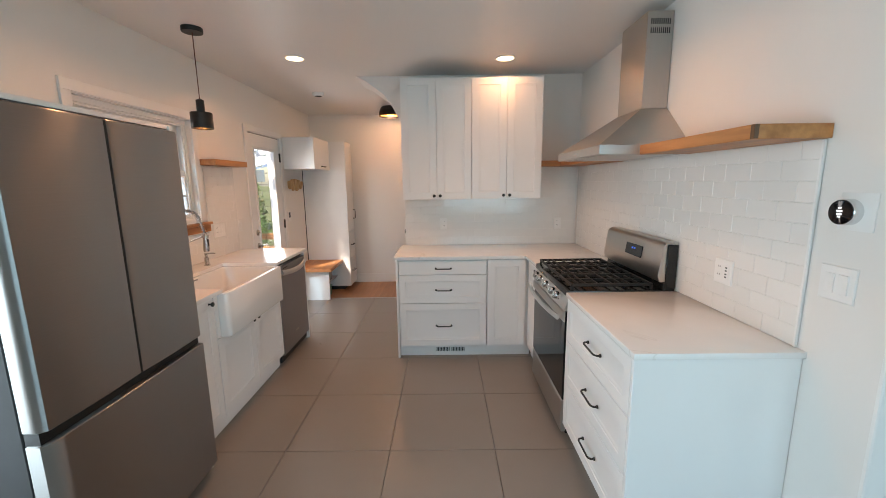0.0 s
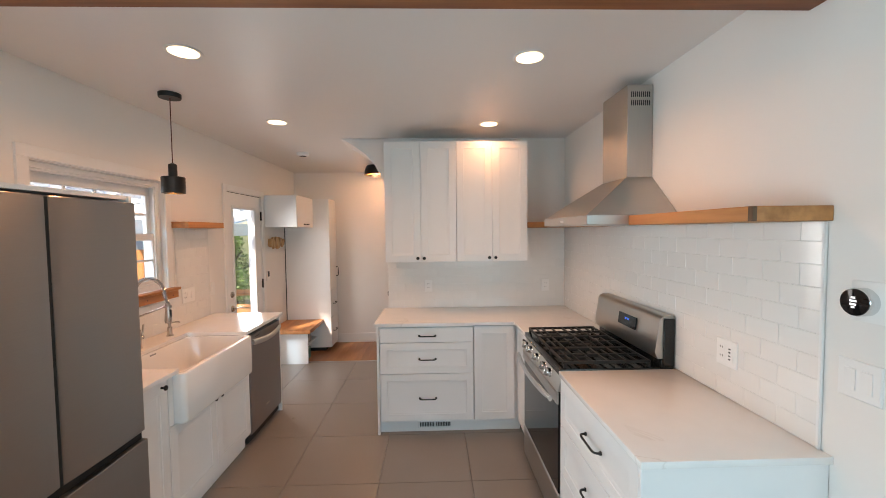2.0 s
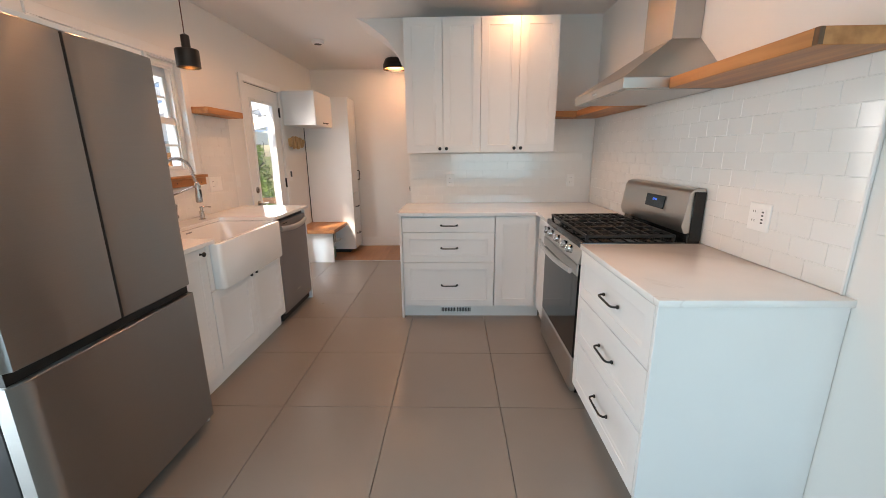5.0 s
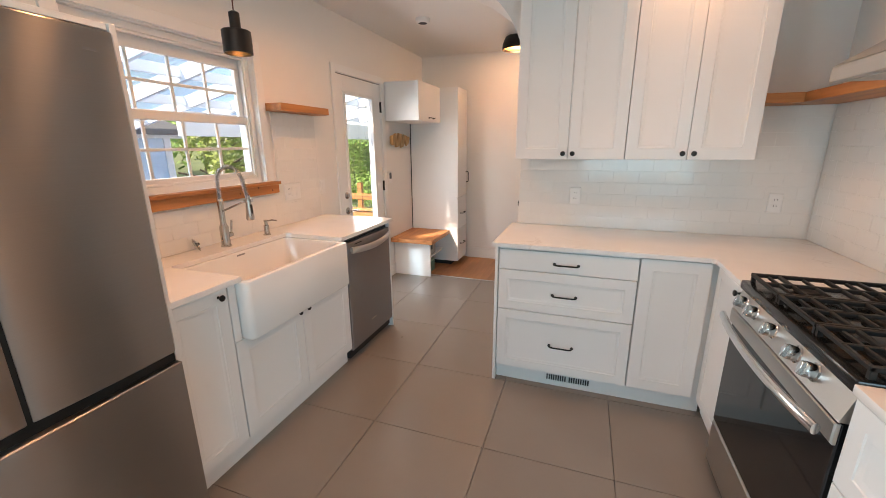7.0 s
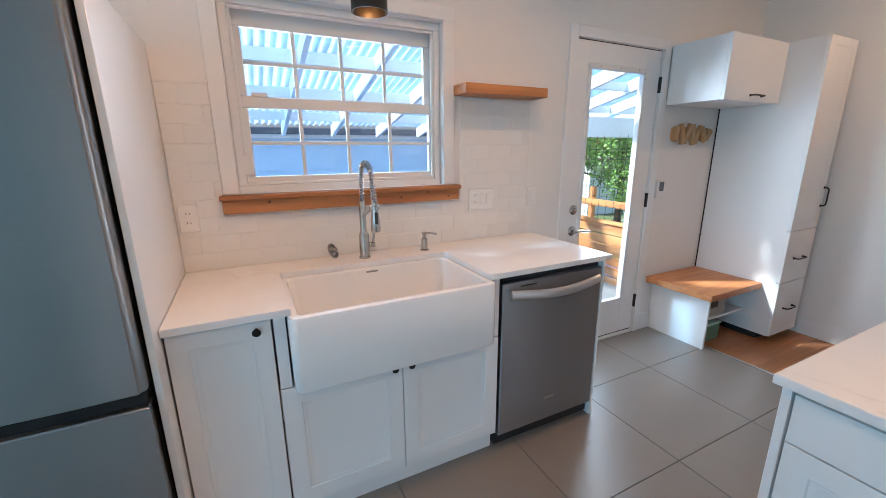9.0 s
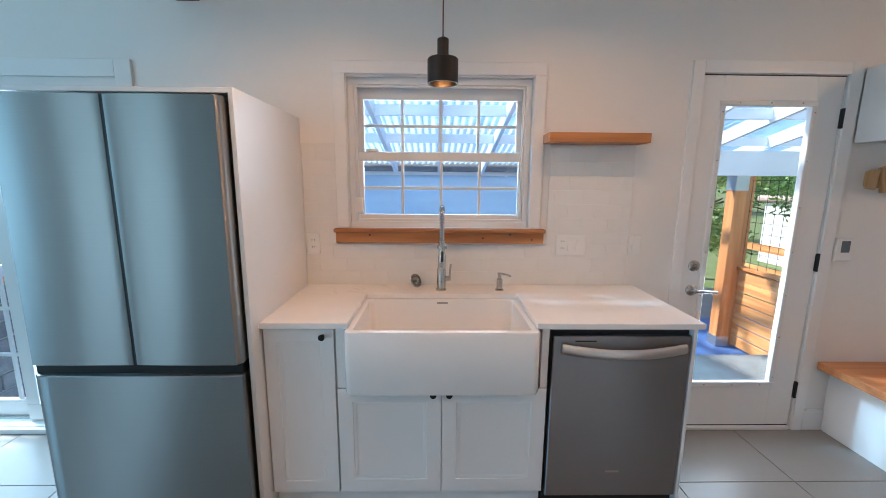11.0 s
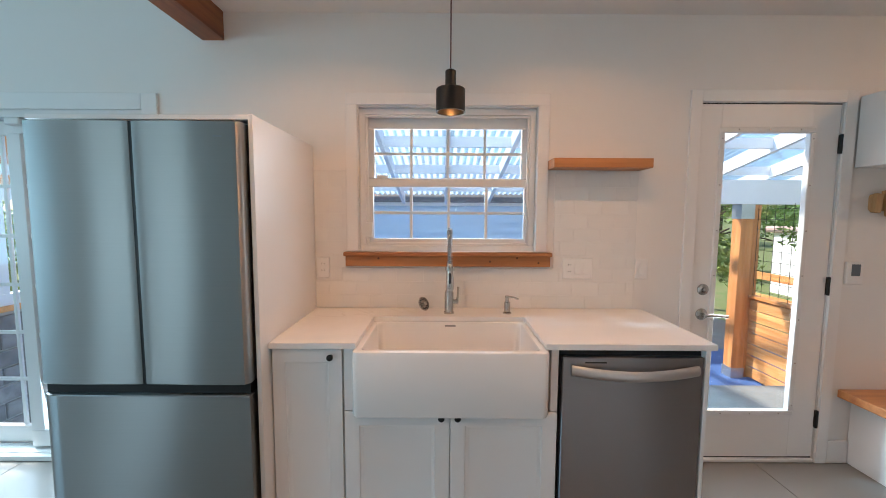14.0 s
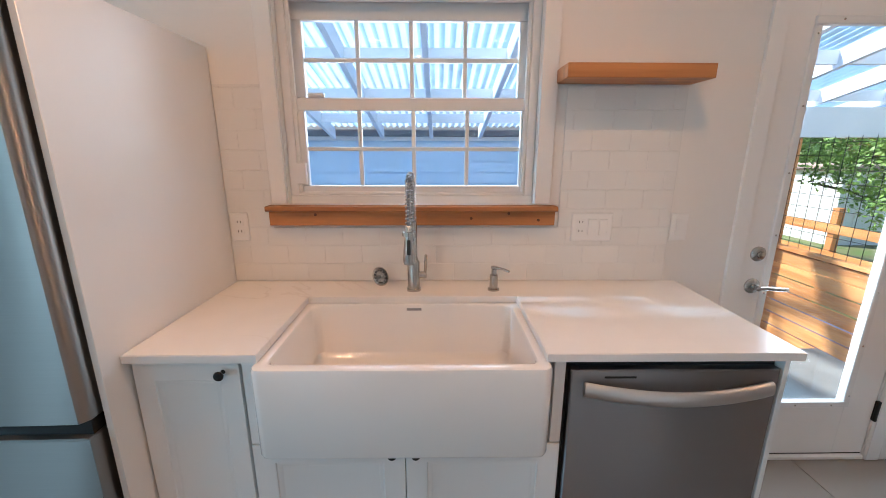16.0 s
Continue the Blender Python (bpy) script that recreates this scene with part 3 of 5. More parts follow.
for row in (0, 1):
    for i in range(10):
        u = 1.194 + i * 0.0115
        part("slot", B(u, u + 0.006, 2.4285, 2.4305, 2.352 + row * 0.048, 2.382 + row * 0.048), M_SLOT, ch)
part("underside", B(hx + 0.03, E_ - 0.03, hy0 + 0.03, hy1 - 0.03, hz - 0.003, hz + 0.004), M_STEEL_H, hd)
part("button_strip", B(hx - 0.0012, hx + 0.001, 2.53, 2.60, hz + 0.018, hz + 0.030), M_CHROME, hd)

# ---- floating shelves on the range wall ----
SZ0, SZ1 = 1.668, 1.717
sh = thing("floating_shelf", 1.18, 1.79, SZ0, "orange cedar floating shelf with dark knotty end", "shelf", "wall shelves")
part("board", B(1.060, E_ - 0.001, 1.398, hy0 - 0.002, SZ0, SZ1, 0.002), M_CEDAR_Y, sh)
part("dark_corner", B(1.0585, 1.073, 1.3965, 1.415, SZ0 + 0.001, SZ1 - 0.001), M_ENDGRAIN, sh, "dark sapwood strip at the corner")
single("floating_shelf", B(1.090, E_ - 0.001, hy1 + 0.002, N - 0.001, SZ0, SZ1, 0.002), M_CEDAR_Y, "orange cedar shelf between hood and corner", "shelf", "wall shelves")
single("floating_shelf", B(0.882, 1.088, 3.705, N - 0.001, SZ0, SZ1, 0.002), M_CEDAR_X, "short orange cedar shelf beside the wall cabinets", "shelf", "wall shelves")

# ---- sink run ----
LX, LF = -1.335, -1.378
cab = carcass("narrow_cabinet", W + 0.004, LF, 1.972, 2.268, 0.105, UNDER - 0.004, "narrow white base cabinet beside the fridge", "sink run cabinets")
d = part("door", rings("x", LF, 1, 1.974, 2.266, 0.110, 0.880, shaker(0.055)), M_CAB, cab)
part("knob", knob_mesh("x", LF + 0.019, 1, 2.222, 0.851), M_BLACK, d, "small round black knob")
cab = carcass("sink_cabinet", W + 0.004, LF, 2.271, 3.178, 0.105, 0.604, "white sink base cabinet with two framed doors", "sink run cabinets")
for a, b, k in ((2.274, 2.7195, 2.684), (2.7225, 3.175, 2.753)):
    d = part("door", rings("x", LF, 1, a, b, 0.110, 0.611, shaker()), M_CAB, cab)
    part("knob", knob_mesh("x", LF + 0.019, 1, k, 0.591), M_BLACK, d, "small round black knob")
for a, b in ((2.274, 2.312), (3.144, 3.175)):
    part("filler", B(W + 0.02, LF + 0.018, a, b, 0.615, UNDER - 0.004, 0.0015), M_CAB, cab)
single("toe_kick", B(LF - 0.045, LF - 0.03, 1.972, 3.178, 0.0, 0.103), M_CAB, "white toe kick board under the sink cabinets", "toe kick")
single("end_panel", B(W + 0.003, LF + 0.018, 3.792, 3.808, 0.0, UNDER - 0.002, 0.0015), M_CAB, "white panel beside the dishwasher", "panel")
SY0, SY1, SX0, SX1 = 2.318, 3.126, -1.790, -1.300
single("sink_counter", outline_slab([(W, 1.970), (LX, 1.970), (LX, SY0 + 0.012), (SX0 + 0.020, SY0 + 0.012), (SX0 + 0.020, SY1 - 0.012), (LX, SY1 - 0.012), (LX, 3.822), (W, 3.822)], UNDER, TOP), M_QUARTZ, "white quartz worktop cut out round the apron sink", "countertop")
# apron sink: a rounded tub with a walled basin
sink = thing("apron_sink", (SX0 + SX1) / 2, 2.728, 0.608, "glossy white fireclay farmhouse sink with apron front", "sink")


def rrect(x0, x1, y0, y1, r, n=5):
    out = []
    for cx, cy, a0 in ((x1 - r, y1 - r, 0), (x0 + r, y1 - r, 90), (x0 + r, y0 + r, 180), (x1 - r, y0 + r, 270)):
        for i in range(n + 1):
            a = radians(a0 + 90 * i / n)
            out.append((cx + r * math.cos(a), cy + r * math.sin(a)))
    return out


def loft(loops, close=True):
    bm = bmesh.new()
    rs = [[bm.verts.new(p) for p in lp] for lp in loops]
    for a, b in zip(rs, rs[1:]):
        for i in range(len(a)):
            bm.faces.new((a[i], a[(i + 1) % len(a)], b[(i + 1) % len(a)], b[i]))
    if close:
        bm.faces.new(rs[0][::-1])
        bm.faces.new(rs[-1])
    return bm


def rloop(ins, z, r):
    return [(x, y, z) for x, y in rrect(SX0 + ins, SX1 - ins, SY0 + ins, SY1 - ins, r)]


part("basin", loft([rloop(0.014, 0.608, 0.02), rloop(0.004, 0.612, 0.026), rloop(0, 0.622, 0.028), rloop(0, 0.878, 0.028), rloop(0.003, 0.886, 0.027), rloop(0.010, 0.8885, 0.024), rloop(0.028, 0.8885, 0.026), rloop(0.033, 0.886, 0.03), rloop(0.036, 0.878, 0.034), rloop(0.040, 0.70, 0.045), rloop(0.052, 0.682, 0.06), rloop(0.085, 0.672, 0.06)]), M_SINK, sink)
part("drain", lathe([(0.055, 0), (0.055, 0.004), (0.044, 0.005), (0.040, 0.001), (0.012, 0.001)], -1.60, 2.728, 0.672), M_NICKEL, sink, "round steel drain")
part("maker_mark", B(SX0 + 0.036, SX0 + 0.039, 2.70, 2.755, 0.866, 0.875), M_DW, sink, "small grey maker mark")

# ---- dishwasher ----
M_HANDLE = mat("satin_steel", (0.66, 0.655, 0.65), 0.34, 1, 0.05, 8.0)
dw = thing("dishwasher", -1.66, 3.486, 0, "grey stainless dishwasher with a bowed handle", "dishwasher")
part("tub", B(W + 0.03, LF - 0.01, 3.186, 3.788, 0.02, 0.876), M_DARK, dw)
dd = part("door", rings("x", LF - 0.01, 1, 3.192, 3.784, 0.084, 0.850, [(0, 0), (0, 0.026), (0.004, 0.030), (0.02, 0.031)]), M_DW, dw, "dark brushed steel door")
pts = [(LF + 0.026 + 0.034 * math.sin(math.pi * (0.05 + 0.9 * i / 20)) ** 0.7, 3.225 + 0.527 * i / 20, 0.792 - 0.010 * math.sin(math.pi * i / 20)) for i in range(21)]
bm = tube(bmesh.new(), pts, 0.013, 12)
bmesh.ops.scale(bm, verts=bm.verts, vec=(1, 1, 1.75), space=Matrix.Translation((0, 0, -0.78)))
part("handle", bm, M_HANDLE, dd, "bowed steel handle")
part("vent_mark", B(LF + 0.0208, LF + 0.0218, 3.285, 3.375, 0.826, 0.832), M_SLOT, dd)
part("badge", B(LF + 0.0208, LF + 0.0218, 3.46, 3.52, 0.205, 0.214), M_STEEL_H, dd, "small steel badge")
part("toe_panel", B(LF - 0.07, LF - 0.055, 3.192, 3.784, 0.0, 0.080), M_DARK, dw)

# ---- refrigerator and its surround ----
fx, fy0, fy1 = -1.232, 1.130, 1.940
fr = thing("refrigerator", -1.58, (fy0 + fy1) / 2, 0, "stainless French door refrigerator with bottom freezer drawer", "refrigerator")
part("case", B(W + 0.03, fx - 0.075, fy0 + 0.004, fy1 - 0.004, 0.03, 1.765, 0.004), M_DARK, fr, "dark grey case")


def fridge_front(y0, y1, z0, z1, outer_low=True):
    """A door with softly bowed front and rounded sides."""
    loops, n = [], 24
    for z, i in ((z0, 0.004), (z0 + 0.004, 0), (z1 - 0.004, 0), (z1, 0.004)):
        lp = [(fx - 0.066 + i, y0 + i, z)]
        for k in range(n + 1):
            u = k / n
            y = y0 + i + (y1 - y0 - 2 * i) * u
            edge = min(u, 1 - u) * (y1 - y0)
            r = 0.020 if (u < 0.5) == outer_low else 0.0012
            drop = 0 if edge > r else r - math.sqrt(max(0, r * r - (r - edge) ** 2))
            lp.append((fx - i - drop + 0.005 * math.sin(math.pi * u), y, z))
        lp.append((fx - 0.066 + i, y1 - i, z))
        loops.append(lp)
    return loft(loops)


fm = 1.5355
part("door", fridge_front(fy0, fm - 0.0062, 0.780, 1.782), M_FRIDGE, fr, "tall brushed steel door")
dr = part("door", fridge_front(fm + 0.0062, fy1, 0.780, 1.782, False), M_FRIDGE, fr, "tall brushed steel door with maker's mark")
part("maker_mark", B(fx - 0.003, fx + 0.0035, 1.80, 1.875, 1.722, 1.729), M_DW, dr, "raised maker's mark")
part("freezer_drawer", fridge_front(fy0, fy1, 0.055, 0.738), M_FRIDGE, fr, "wide brushed steel freezer drawer")
# black bar fills the slit between the doors, in place of its shade
part("centre_gap_fill", B(fx - 0.06, fx - 0.0025, fm - 0.006, fm + 0.006, 0.783, 1.778), M_BLACK, fr, "black bar standing in for the shade between the doors")
part("grip_gap", B(fx - 0.07, fx - 0.022, fy0 + 0.006, fy1 - 0.006, 0.736, 0.782), M_BLACK, fr, "black grip recess")
for yy in (fy0 + 0.05, fy1 - 0.05):
    part("hinge_cover", B(fx - 0.13, fx - 0.05, yy - 0.03, yy + 0.03, 1.765, 1.787, 0.004), M_DARK, fr)
    part("foot", C(fx - 0.10, yy, 0.027, 0.02, 0.054), M_DARK, fr)
sur = thing("fridge_surround", -1.62, 1.6, 0, "white panels framing the side and top of the fridge", "fridge surround")
part("side_panel", B(W + 0.002, -1.275, 1.950, 1.968, 0.0, 1.815, 0.0015), M_CAB, sur)
part("top_board", B(W + 0.002, -1.285, 1.10, 1.949, 1.797, 1.815, 0.0015), M_CAB, sur)

# ---- sink window: double-hung vinyl sash ----
wy0, wy1, wz0, wz1 = WIN
win = thing("window_1", W, (wy0 + wy1) / 2, wz0, "white vinyl double-hung window with grilles over the sink", "window", "", "structure")


def frame4(x0, x1, y0, y1, z0, z1, w, wb=None, bev=0.002):
    bm = bmesh.new()
    wb = w if wb is None else wb
    box(bm, x0, x1, y0, y1, z1 - w, z1, bev)
    box(bm, x0, x1, y0, y1, z0, z0 + wb, bev)
    box(bm, x0, x1, y0, y0 + w, z0 + wb, z1 - w, bev)
    box(bm, x0, x1, y1 - w, y1, z0 + wb, z1 - w, bev)
    return bm


bm = frame4(W + 0.0005, W + 0.016, wy0 - 0.065, wy1 + 0.062, wz0 + 0.001, wz1 + 0.070, 0.062, 0.004)
part("casing", bm, M_TRIM, win, "flat white casing boards")
part("window_frame", frame4(W - 0.13, W - 0.030, wy0, wy1, wz0, wz1, 0.034), M_VINYL, win)
part("sash_stop", frame4(W - 0.050, W - 0.036, wy0 + 0.034, wy1 - 0.034, wz0 + 0.034, wz1 - 0.034, 0.014), M_VINYL, win)


def sash(name, x0, x1, y0, y1, z0, z1, glass, label):
    g0, g1, h0, h1 = glass
    bm = bmesh.new()
    box(bm, x0, x1, y0, y1, h1, z1, 0.003)
    box(bm, x0, x1, y0, y1, z0, h0, 0.003)
    box(bm, x0, x1, y0, g0, h0, h1, 0.003)
    box(bm, x0, x1, g1, y1, h0, h1, 0.003)
    s = part(name, bm, M_VINYL, win, label)
    xm = (x0 + x1) / 2
    pane = part("pane", B(xm - 0.002, xm + 0.002, g0 - 0.004, g1 + 0.004, h0 - 0.004, h1 + 0.004), M_GLASS, s, "clear glass")
    pane.visible_shadow = False
    for i in (1, 2, 3):
        y = g0 + (g1 - g0) * i / 4
        part("muntin", B(xm - 0.007, xm + 0.007, y - 0.008, y + 0.008, h0, h1, 0.002), M_VINYL, s)
    z = (h0 + h1) / 2
    part("muntin", B(xm - 0.0075, xm + 0.0075, g0, g1, z - 0.008, z + 0.008, 0.002), M_VINYL, s)
    return s


sash("upper_sash", W - 0.105, W - 0.078, wy0 + 0.036, wy1 - 0.036, 1.624, wz1 - 0.036, (2.294, 3.134, 1.652, 1.928), "upper sash of eight panes")
lo = sash("lower_sash", W - 0.077, W - 0.050, wy0 + 0.036, wy1 - 0.036, wz0 + 0.036, 1.648, (2.290, 3.149, 1.307, 1.600), "lower sash of eight panes")
part("lock", B(W - 0.058, W - 0.040, 2.31, 2.375, 1.648, 1.664, 0.003), M_VINYL, lo)
part("lift_tab", B(W - 0.052, W - 0.030, 2.245, 2.285, 1.315, 1.40, 0.003), M_VINYL, lo)
sill = thing("window_sill", W, 2.715, 1.155, "orange cedar window stool and apron with knots", "sill")
part("stool", B(W + 0.0005, W + 0.052, 2.138, 3.292, 1.214, 1.2345, 0.003), M_CEDAR_Y, sill)
part("apron", B(W + 0.0005, W + 0.034, 2.146, 3.286, 1.156, 1.2135, 0.002), M_CEDAR_Y, sill)
knot = mat("knot_brown", (0.13, 0.045, 0.015), 0.5, 0, 0.3, 40.0)
for ky, kz in ((2.33, 1.20), (2.95, 1.185), (3.10, 1.205), (3.22, 1.178)):
    part("knot", C(W + 0.0342, ky, kz, 0.006, 0.001, "x", seg=12), knot, sill, "small dark knot")

# ---- glazed back door ----
dy0, dy1 = 4.105, 4.870
door = thing("door_1", W, 4.478, 0, "white back door with a full glass lite, closed", "door", "", "structure")
bm = bmesh.new()
gx0, gx1, gz0, gz1 = 4.219, 4.723, 0.297, 1.920
DXB, DXF = W - 0.048, W - 0.004
box(bm, DXB, DXF, dy0, gx0, 0.030, 2.056, 0.0015)
box(bm, DXB, DXF, gx1, dy1, 0.030, 2.056, 0.0015)
box(bm, DXB, DXF, gx0, gx1, gz1, 2.056, 0.0)
box(bm, DXB, DXF, gx0, gx1, 0.030, gz0, 0.0)
leaf = part("door_leaf", bm, M_TRIM, door)
bm = frame4(DXF - 0.022, DXF + 0.010, gx0 - 0.012, gx1 + 0.012, gz0 - 0.012, gz1 + 0.012, 0.030, bev=0.004)
lf = part("lite_frame", bm, M_VINYL, leaf, "white glazing frame with screw heads")
p = part("pane", B(W - 0.022, W - 0.018, gx0 + 0.015, gx1 - 0.015, gz0 + 0.015, gz1 - 0.015), M_GLASS, leaf, "clear glass")
p.visible_shadow = False
bm = bmesh.new()
for i in range(7):
    z = gz0 + 0.05 + (gz1 - gz0 - 0.1) * i / 6
    for y in (gx0 + 0.002, gx1 - 0.002):
        cyl(bm, DXF + 0.0103, y, z, 0.004, 0.001, "x", seg=10)
for i in range(3):
    y = gx0 + 0.09 + 0.17 * i
    for z in (gz0 + 0.002, gz1 - 0.002):
        cyl(bm, DXF + 0.0103, y, z, 0.004, 0.001, "x", seg=10)
part("screw_heads", bm, M_NICKEL, leaf)
part("deadbolt", lathe([(0.032, 0), (0.032, 0.006), (0.026, 0.012), (0.014, 0.014), (0.012, 0.024), (0.004, 0.026)], DXF, 4.168, 1.027, "x"), M_NICKEL, leaf, "round nickel deadbolt")
bm = lathe([(0.033, 0), (0.033, 0.006), (0.027, 0.011), (0.011, 0.014), (0.011, 0.044), (0.005, 0.048)], DXF, 4.168, 0.885, "x")
tube(bm, [(DXF + 0.040, 4.168, 0.885), (DXF + 0.044, 4.198, 0.887), (DXF + 0.044, 4.248, 0.883), (DXF + 0.040, 4.293, 0.879)], 0.0085, 10)
part("lever_handle", bm, M_NICKEL, leaf, "nickel lever handle")
for z in (1.842, 1.051, 0.265):
    bm = B(DXF - 0.001, DXF + 0.006, dy1 - 0.004, dy1 + 0.022, z - 0.05, z + 0.05)
    cyl(bm, DXF + 0.010, dy1 + 0.004, z, 0.008, 0.104, seg=12)
    part("hinge", bm, M_BLACK, door, "black butt hinge")
bm = bmesh.new()
box(bm, W - 0.15, W - 0.001, DOOR[0], dy0 - 0.004, 0.0, DOOR[3])
box(bm, W - 0.15, W - 0.001, dy1 + 0.004, DOOR[1], 0.0, DOOR[3])
box(bm, W - 0.15, W - 0.001, dy0 - 0.004, dy1 + 0.004, 2.062, DOOR[3])
part("jamb", bm, M_TRIM, door)
bm = bmesh.new()
box(bm, W + 0.0005, W + 0.016, 4.034, 4.096, 0.0, 2.127, 0.002)
box(bm, W + 0.0005, W + 0.016, 4.878, 4.942, 0.0, 2.127, 0.002)
box(bm, W + 0.0005, W + 0.016, 4.096, 4.878, 2.064, 2.127, 0.002)
part("casing", bm, M_TRIM, door, "flat white casing boards")
part("weatherstrip", B(DXF - 0.012, DXF - 0.001, dy0 - 0.003, dy1 + 0.003, 2.0565, 2.0615), M_DARK, door, "dark rubber seal over the leaf")
part("threshold", B(W - 0.14, W + 0.012, dy0, dy1, 0.0, 0.022, 0.004), M_VINYL, door)
part("sweep", B(DXB + 0.004, DXF - 0.002, dy0 + 0.002, dy1 - 0.002, 0.022, 0.032), M_DARK, door, "black door sweep")

# ---- sliding patio door ----
sy0, sy1 = SLIDE[0], SLIDE[1]
sld = thing("door_2", W, 0.1, 0, "white sliding patio door with divided glass", "sliding door", "", "structure")
bm = bmesh.new()
box(bm, W + 0.0005, W + 0.016, sy1, sy1 + 0.085, 0.0, 2.092, 0.002)
box(bm, W + 0.0005, W + 0.016, sy0 - 0.085, sy0, 0.0, 2.092, 0.002)
box(bm, W + 0.0005, W + 0.016, sy0, sy1, 2.005, 2.092, 0.002)
part("casing", bm, M_TRIM, sld, "flat white casing boards")
bm = bmesh.new()
box(bm, W - 0.14, W - 0.002, sy0, sy1, 1.965, 2.03)
box(bm, W - 0.14, W - 0.002, sy0, sy1, 0.0, 0.035)
box(bm, W - 0.14, W - 0.002, sy0, sy0 + 0.035, 0.035, 1.965)
box(bm, W - 0.14, W - 0.002, sy1 - 0.035, sy1, 0.035, 1.965)
part("slider_frame", bm, M_VINYL, sld)
part("track", B(W - 0.075, W - 0.070, sy0 + 0.035, sy1 - 0.035, 0.035, 0.047), M_NICKEL, sld)
part("sill_board", B(W - 0.002, W + 0.03, sy0, sy1, 0.0, 0.03, 0.003), M_VINYL, sld)
for xo, a, b in ((-0.062, 0.235, 1.00), (-0.110, -0.72, 0.41)):
    bm = frame4(W + xo - 0.02, W + xo + 0.02, a, b, 0.048, 1.963, 0.078, 0.10, 0.003)
    pn = part("door_panel", bm, M_VINYL, sld, "white framed glass panel")
    g = part("pane", B(W + xo - 0.002, W + xo + 0.002, a + 0.07, b - 0.07, 0.14, 1.89), M_GLASS, pn, "clear glass")
    g.visible_shadow = False
    cols = 5 if a < 0 else 4
    for i in range(1, cols):
        y = a + 0.078 + (b - a - 0.156) * i / cols
        part("muntin", B(W + xo - 0.008, W + xo + 0.008, y - 0.010, y + 0.010, 0.148, 1.885, 0.002), M_VINYL, pn)
    for i in range(1, 6):
        z = 0.148 + (1.885 - 0.148) * i / 6
        part("muntin", B(W + xo - 0.0085, W + xo + 0.0085, a + 0.078, b - 0.078, z - 0.010, z + 0.010, 0.002), M_VINYL, pn)
part("roller_block", B(W - 0.045, W + 0.012, 0.285, 0.37, 1.922, 1.962, 0.006), M_VINYL, sld)

# ---- timber beam, lamps, ceiling things ----
structure("beam", B(W, E_, 1.385, 1.505, 2.372, CEIL + 0.10, 0.004), M_BEAM, "reddish fir beam spanning the kitchen opening")
for cx, cy in CANS:
    can = thing("recessed_downlight", cx, cy, CEIL, "round recessed ceiling downlight, switched on", "downlight", "ceiling downlights")
    part("trim_ring", lathe([(0.066, -0.004), (0.078, -0.006), (0.082, -0.0035), (0.082, 0.0)], cx, cy, CEIL - 0.0005), M_PLATE, can)
    part("lens", C(cx, cy, CEIL - 0.004, 0.0665, 0.003, seg=32), M_CANGLOW, can, "glowing warm lens")
pn = thing("pendant_lamp", -1.572, 2.718, 1.9, "matte black pendant lamp hanging over the sink", "pendant lamp")
part("canopy", lathe([(0.060, -0.028), (0.062, -0.024), (0.062, 0.0)], -1.572, 2.718, CEIL - 0.001), M_BLACK, pn)
part("cord", C(-1.572, 2.718, 2.29, 0.003, 0.41, seg=8), mat("brown_cord", (0.10, 0.03, 0.02), 0.7), pn, "thin reddish brown cord")
part("socket", lathe([(0.024, 0), (0.024, 0.078), (0.018, 0.082), (0.006, 0.088)], -1.572, 2.718, 2.003), M_BLACK, pn)
part("shade", lathe([(0.061, 0.0), (0.0655, 0.0), (0.0655, 0.098), (0.062, 0.102), (0.02, 0.103), (0.02, 0.099), (0.059, 0.097), (0.061, 0.0)], -1.572, 2.718, 1.902, cap=False), M_BLACK, pn, "short black drum shade")
part("bulb", lathe([(0.012, 0.055), (0.014, 0.04), (0.026, 0.022), (0.028, 0.008), (0.018, -0.008), (0.004, -0.013)], -1.572, 2.718, 1.935), M_AMBER, pn, "amber glowing bulb")
fl = thing("flush_ceiling_lamp", -0.68, 5.45, CEIL, "black bowl flush ceiling lamp with glowing inside", "ceiling lamp")
part("shade", lathe([(0.150, -0.125), (0.154, -0.125), (0.150, -0.07), (0.125, -0.01), (0.11, 0.0), (0.10, -0.01), (0.12, -0.03), (0.146, -0.075), (0.150, -0.125)], -0.68, 5.45, CEIL, cap=False), M_BLACK, fl)
part("diffuser", C(-0.68, 5.45, CEIL - 0.10, 0.143, 0.006, seg=32), glow("amber_diffuser", (1.0, 0.40, 0.09), 1.8), fl, "amber glowing diffuser")
sm = thing("smoke_detector", -1.36, 4.585, CEIL, "round white smoke detector on the ceiling", "smoke detector")
part("body", lathe([(0.052, -0.036), (0.060, -0.030), (0.064, -0.012), (0.064, 0.0)], -1.36, 4.585, CEIL - 0.0005), M_PLATE, sm)
part("vent_slot", lathe([(0.030, -0.001), (0.038, -0.001), (0.038, 0.0), (0.030, 0.0)], -1.36, 4.585, CEIL - 0.0362), M_SLOT, sm)

# ---- outlets, switches, thermostat ----


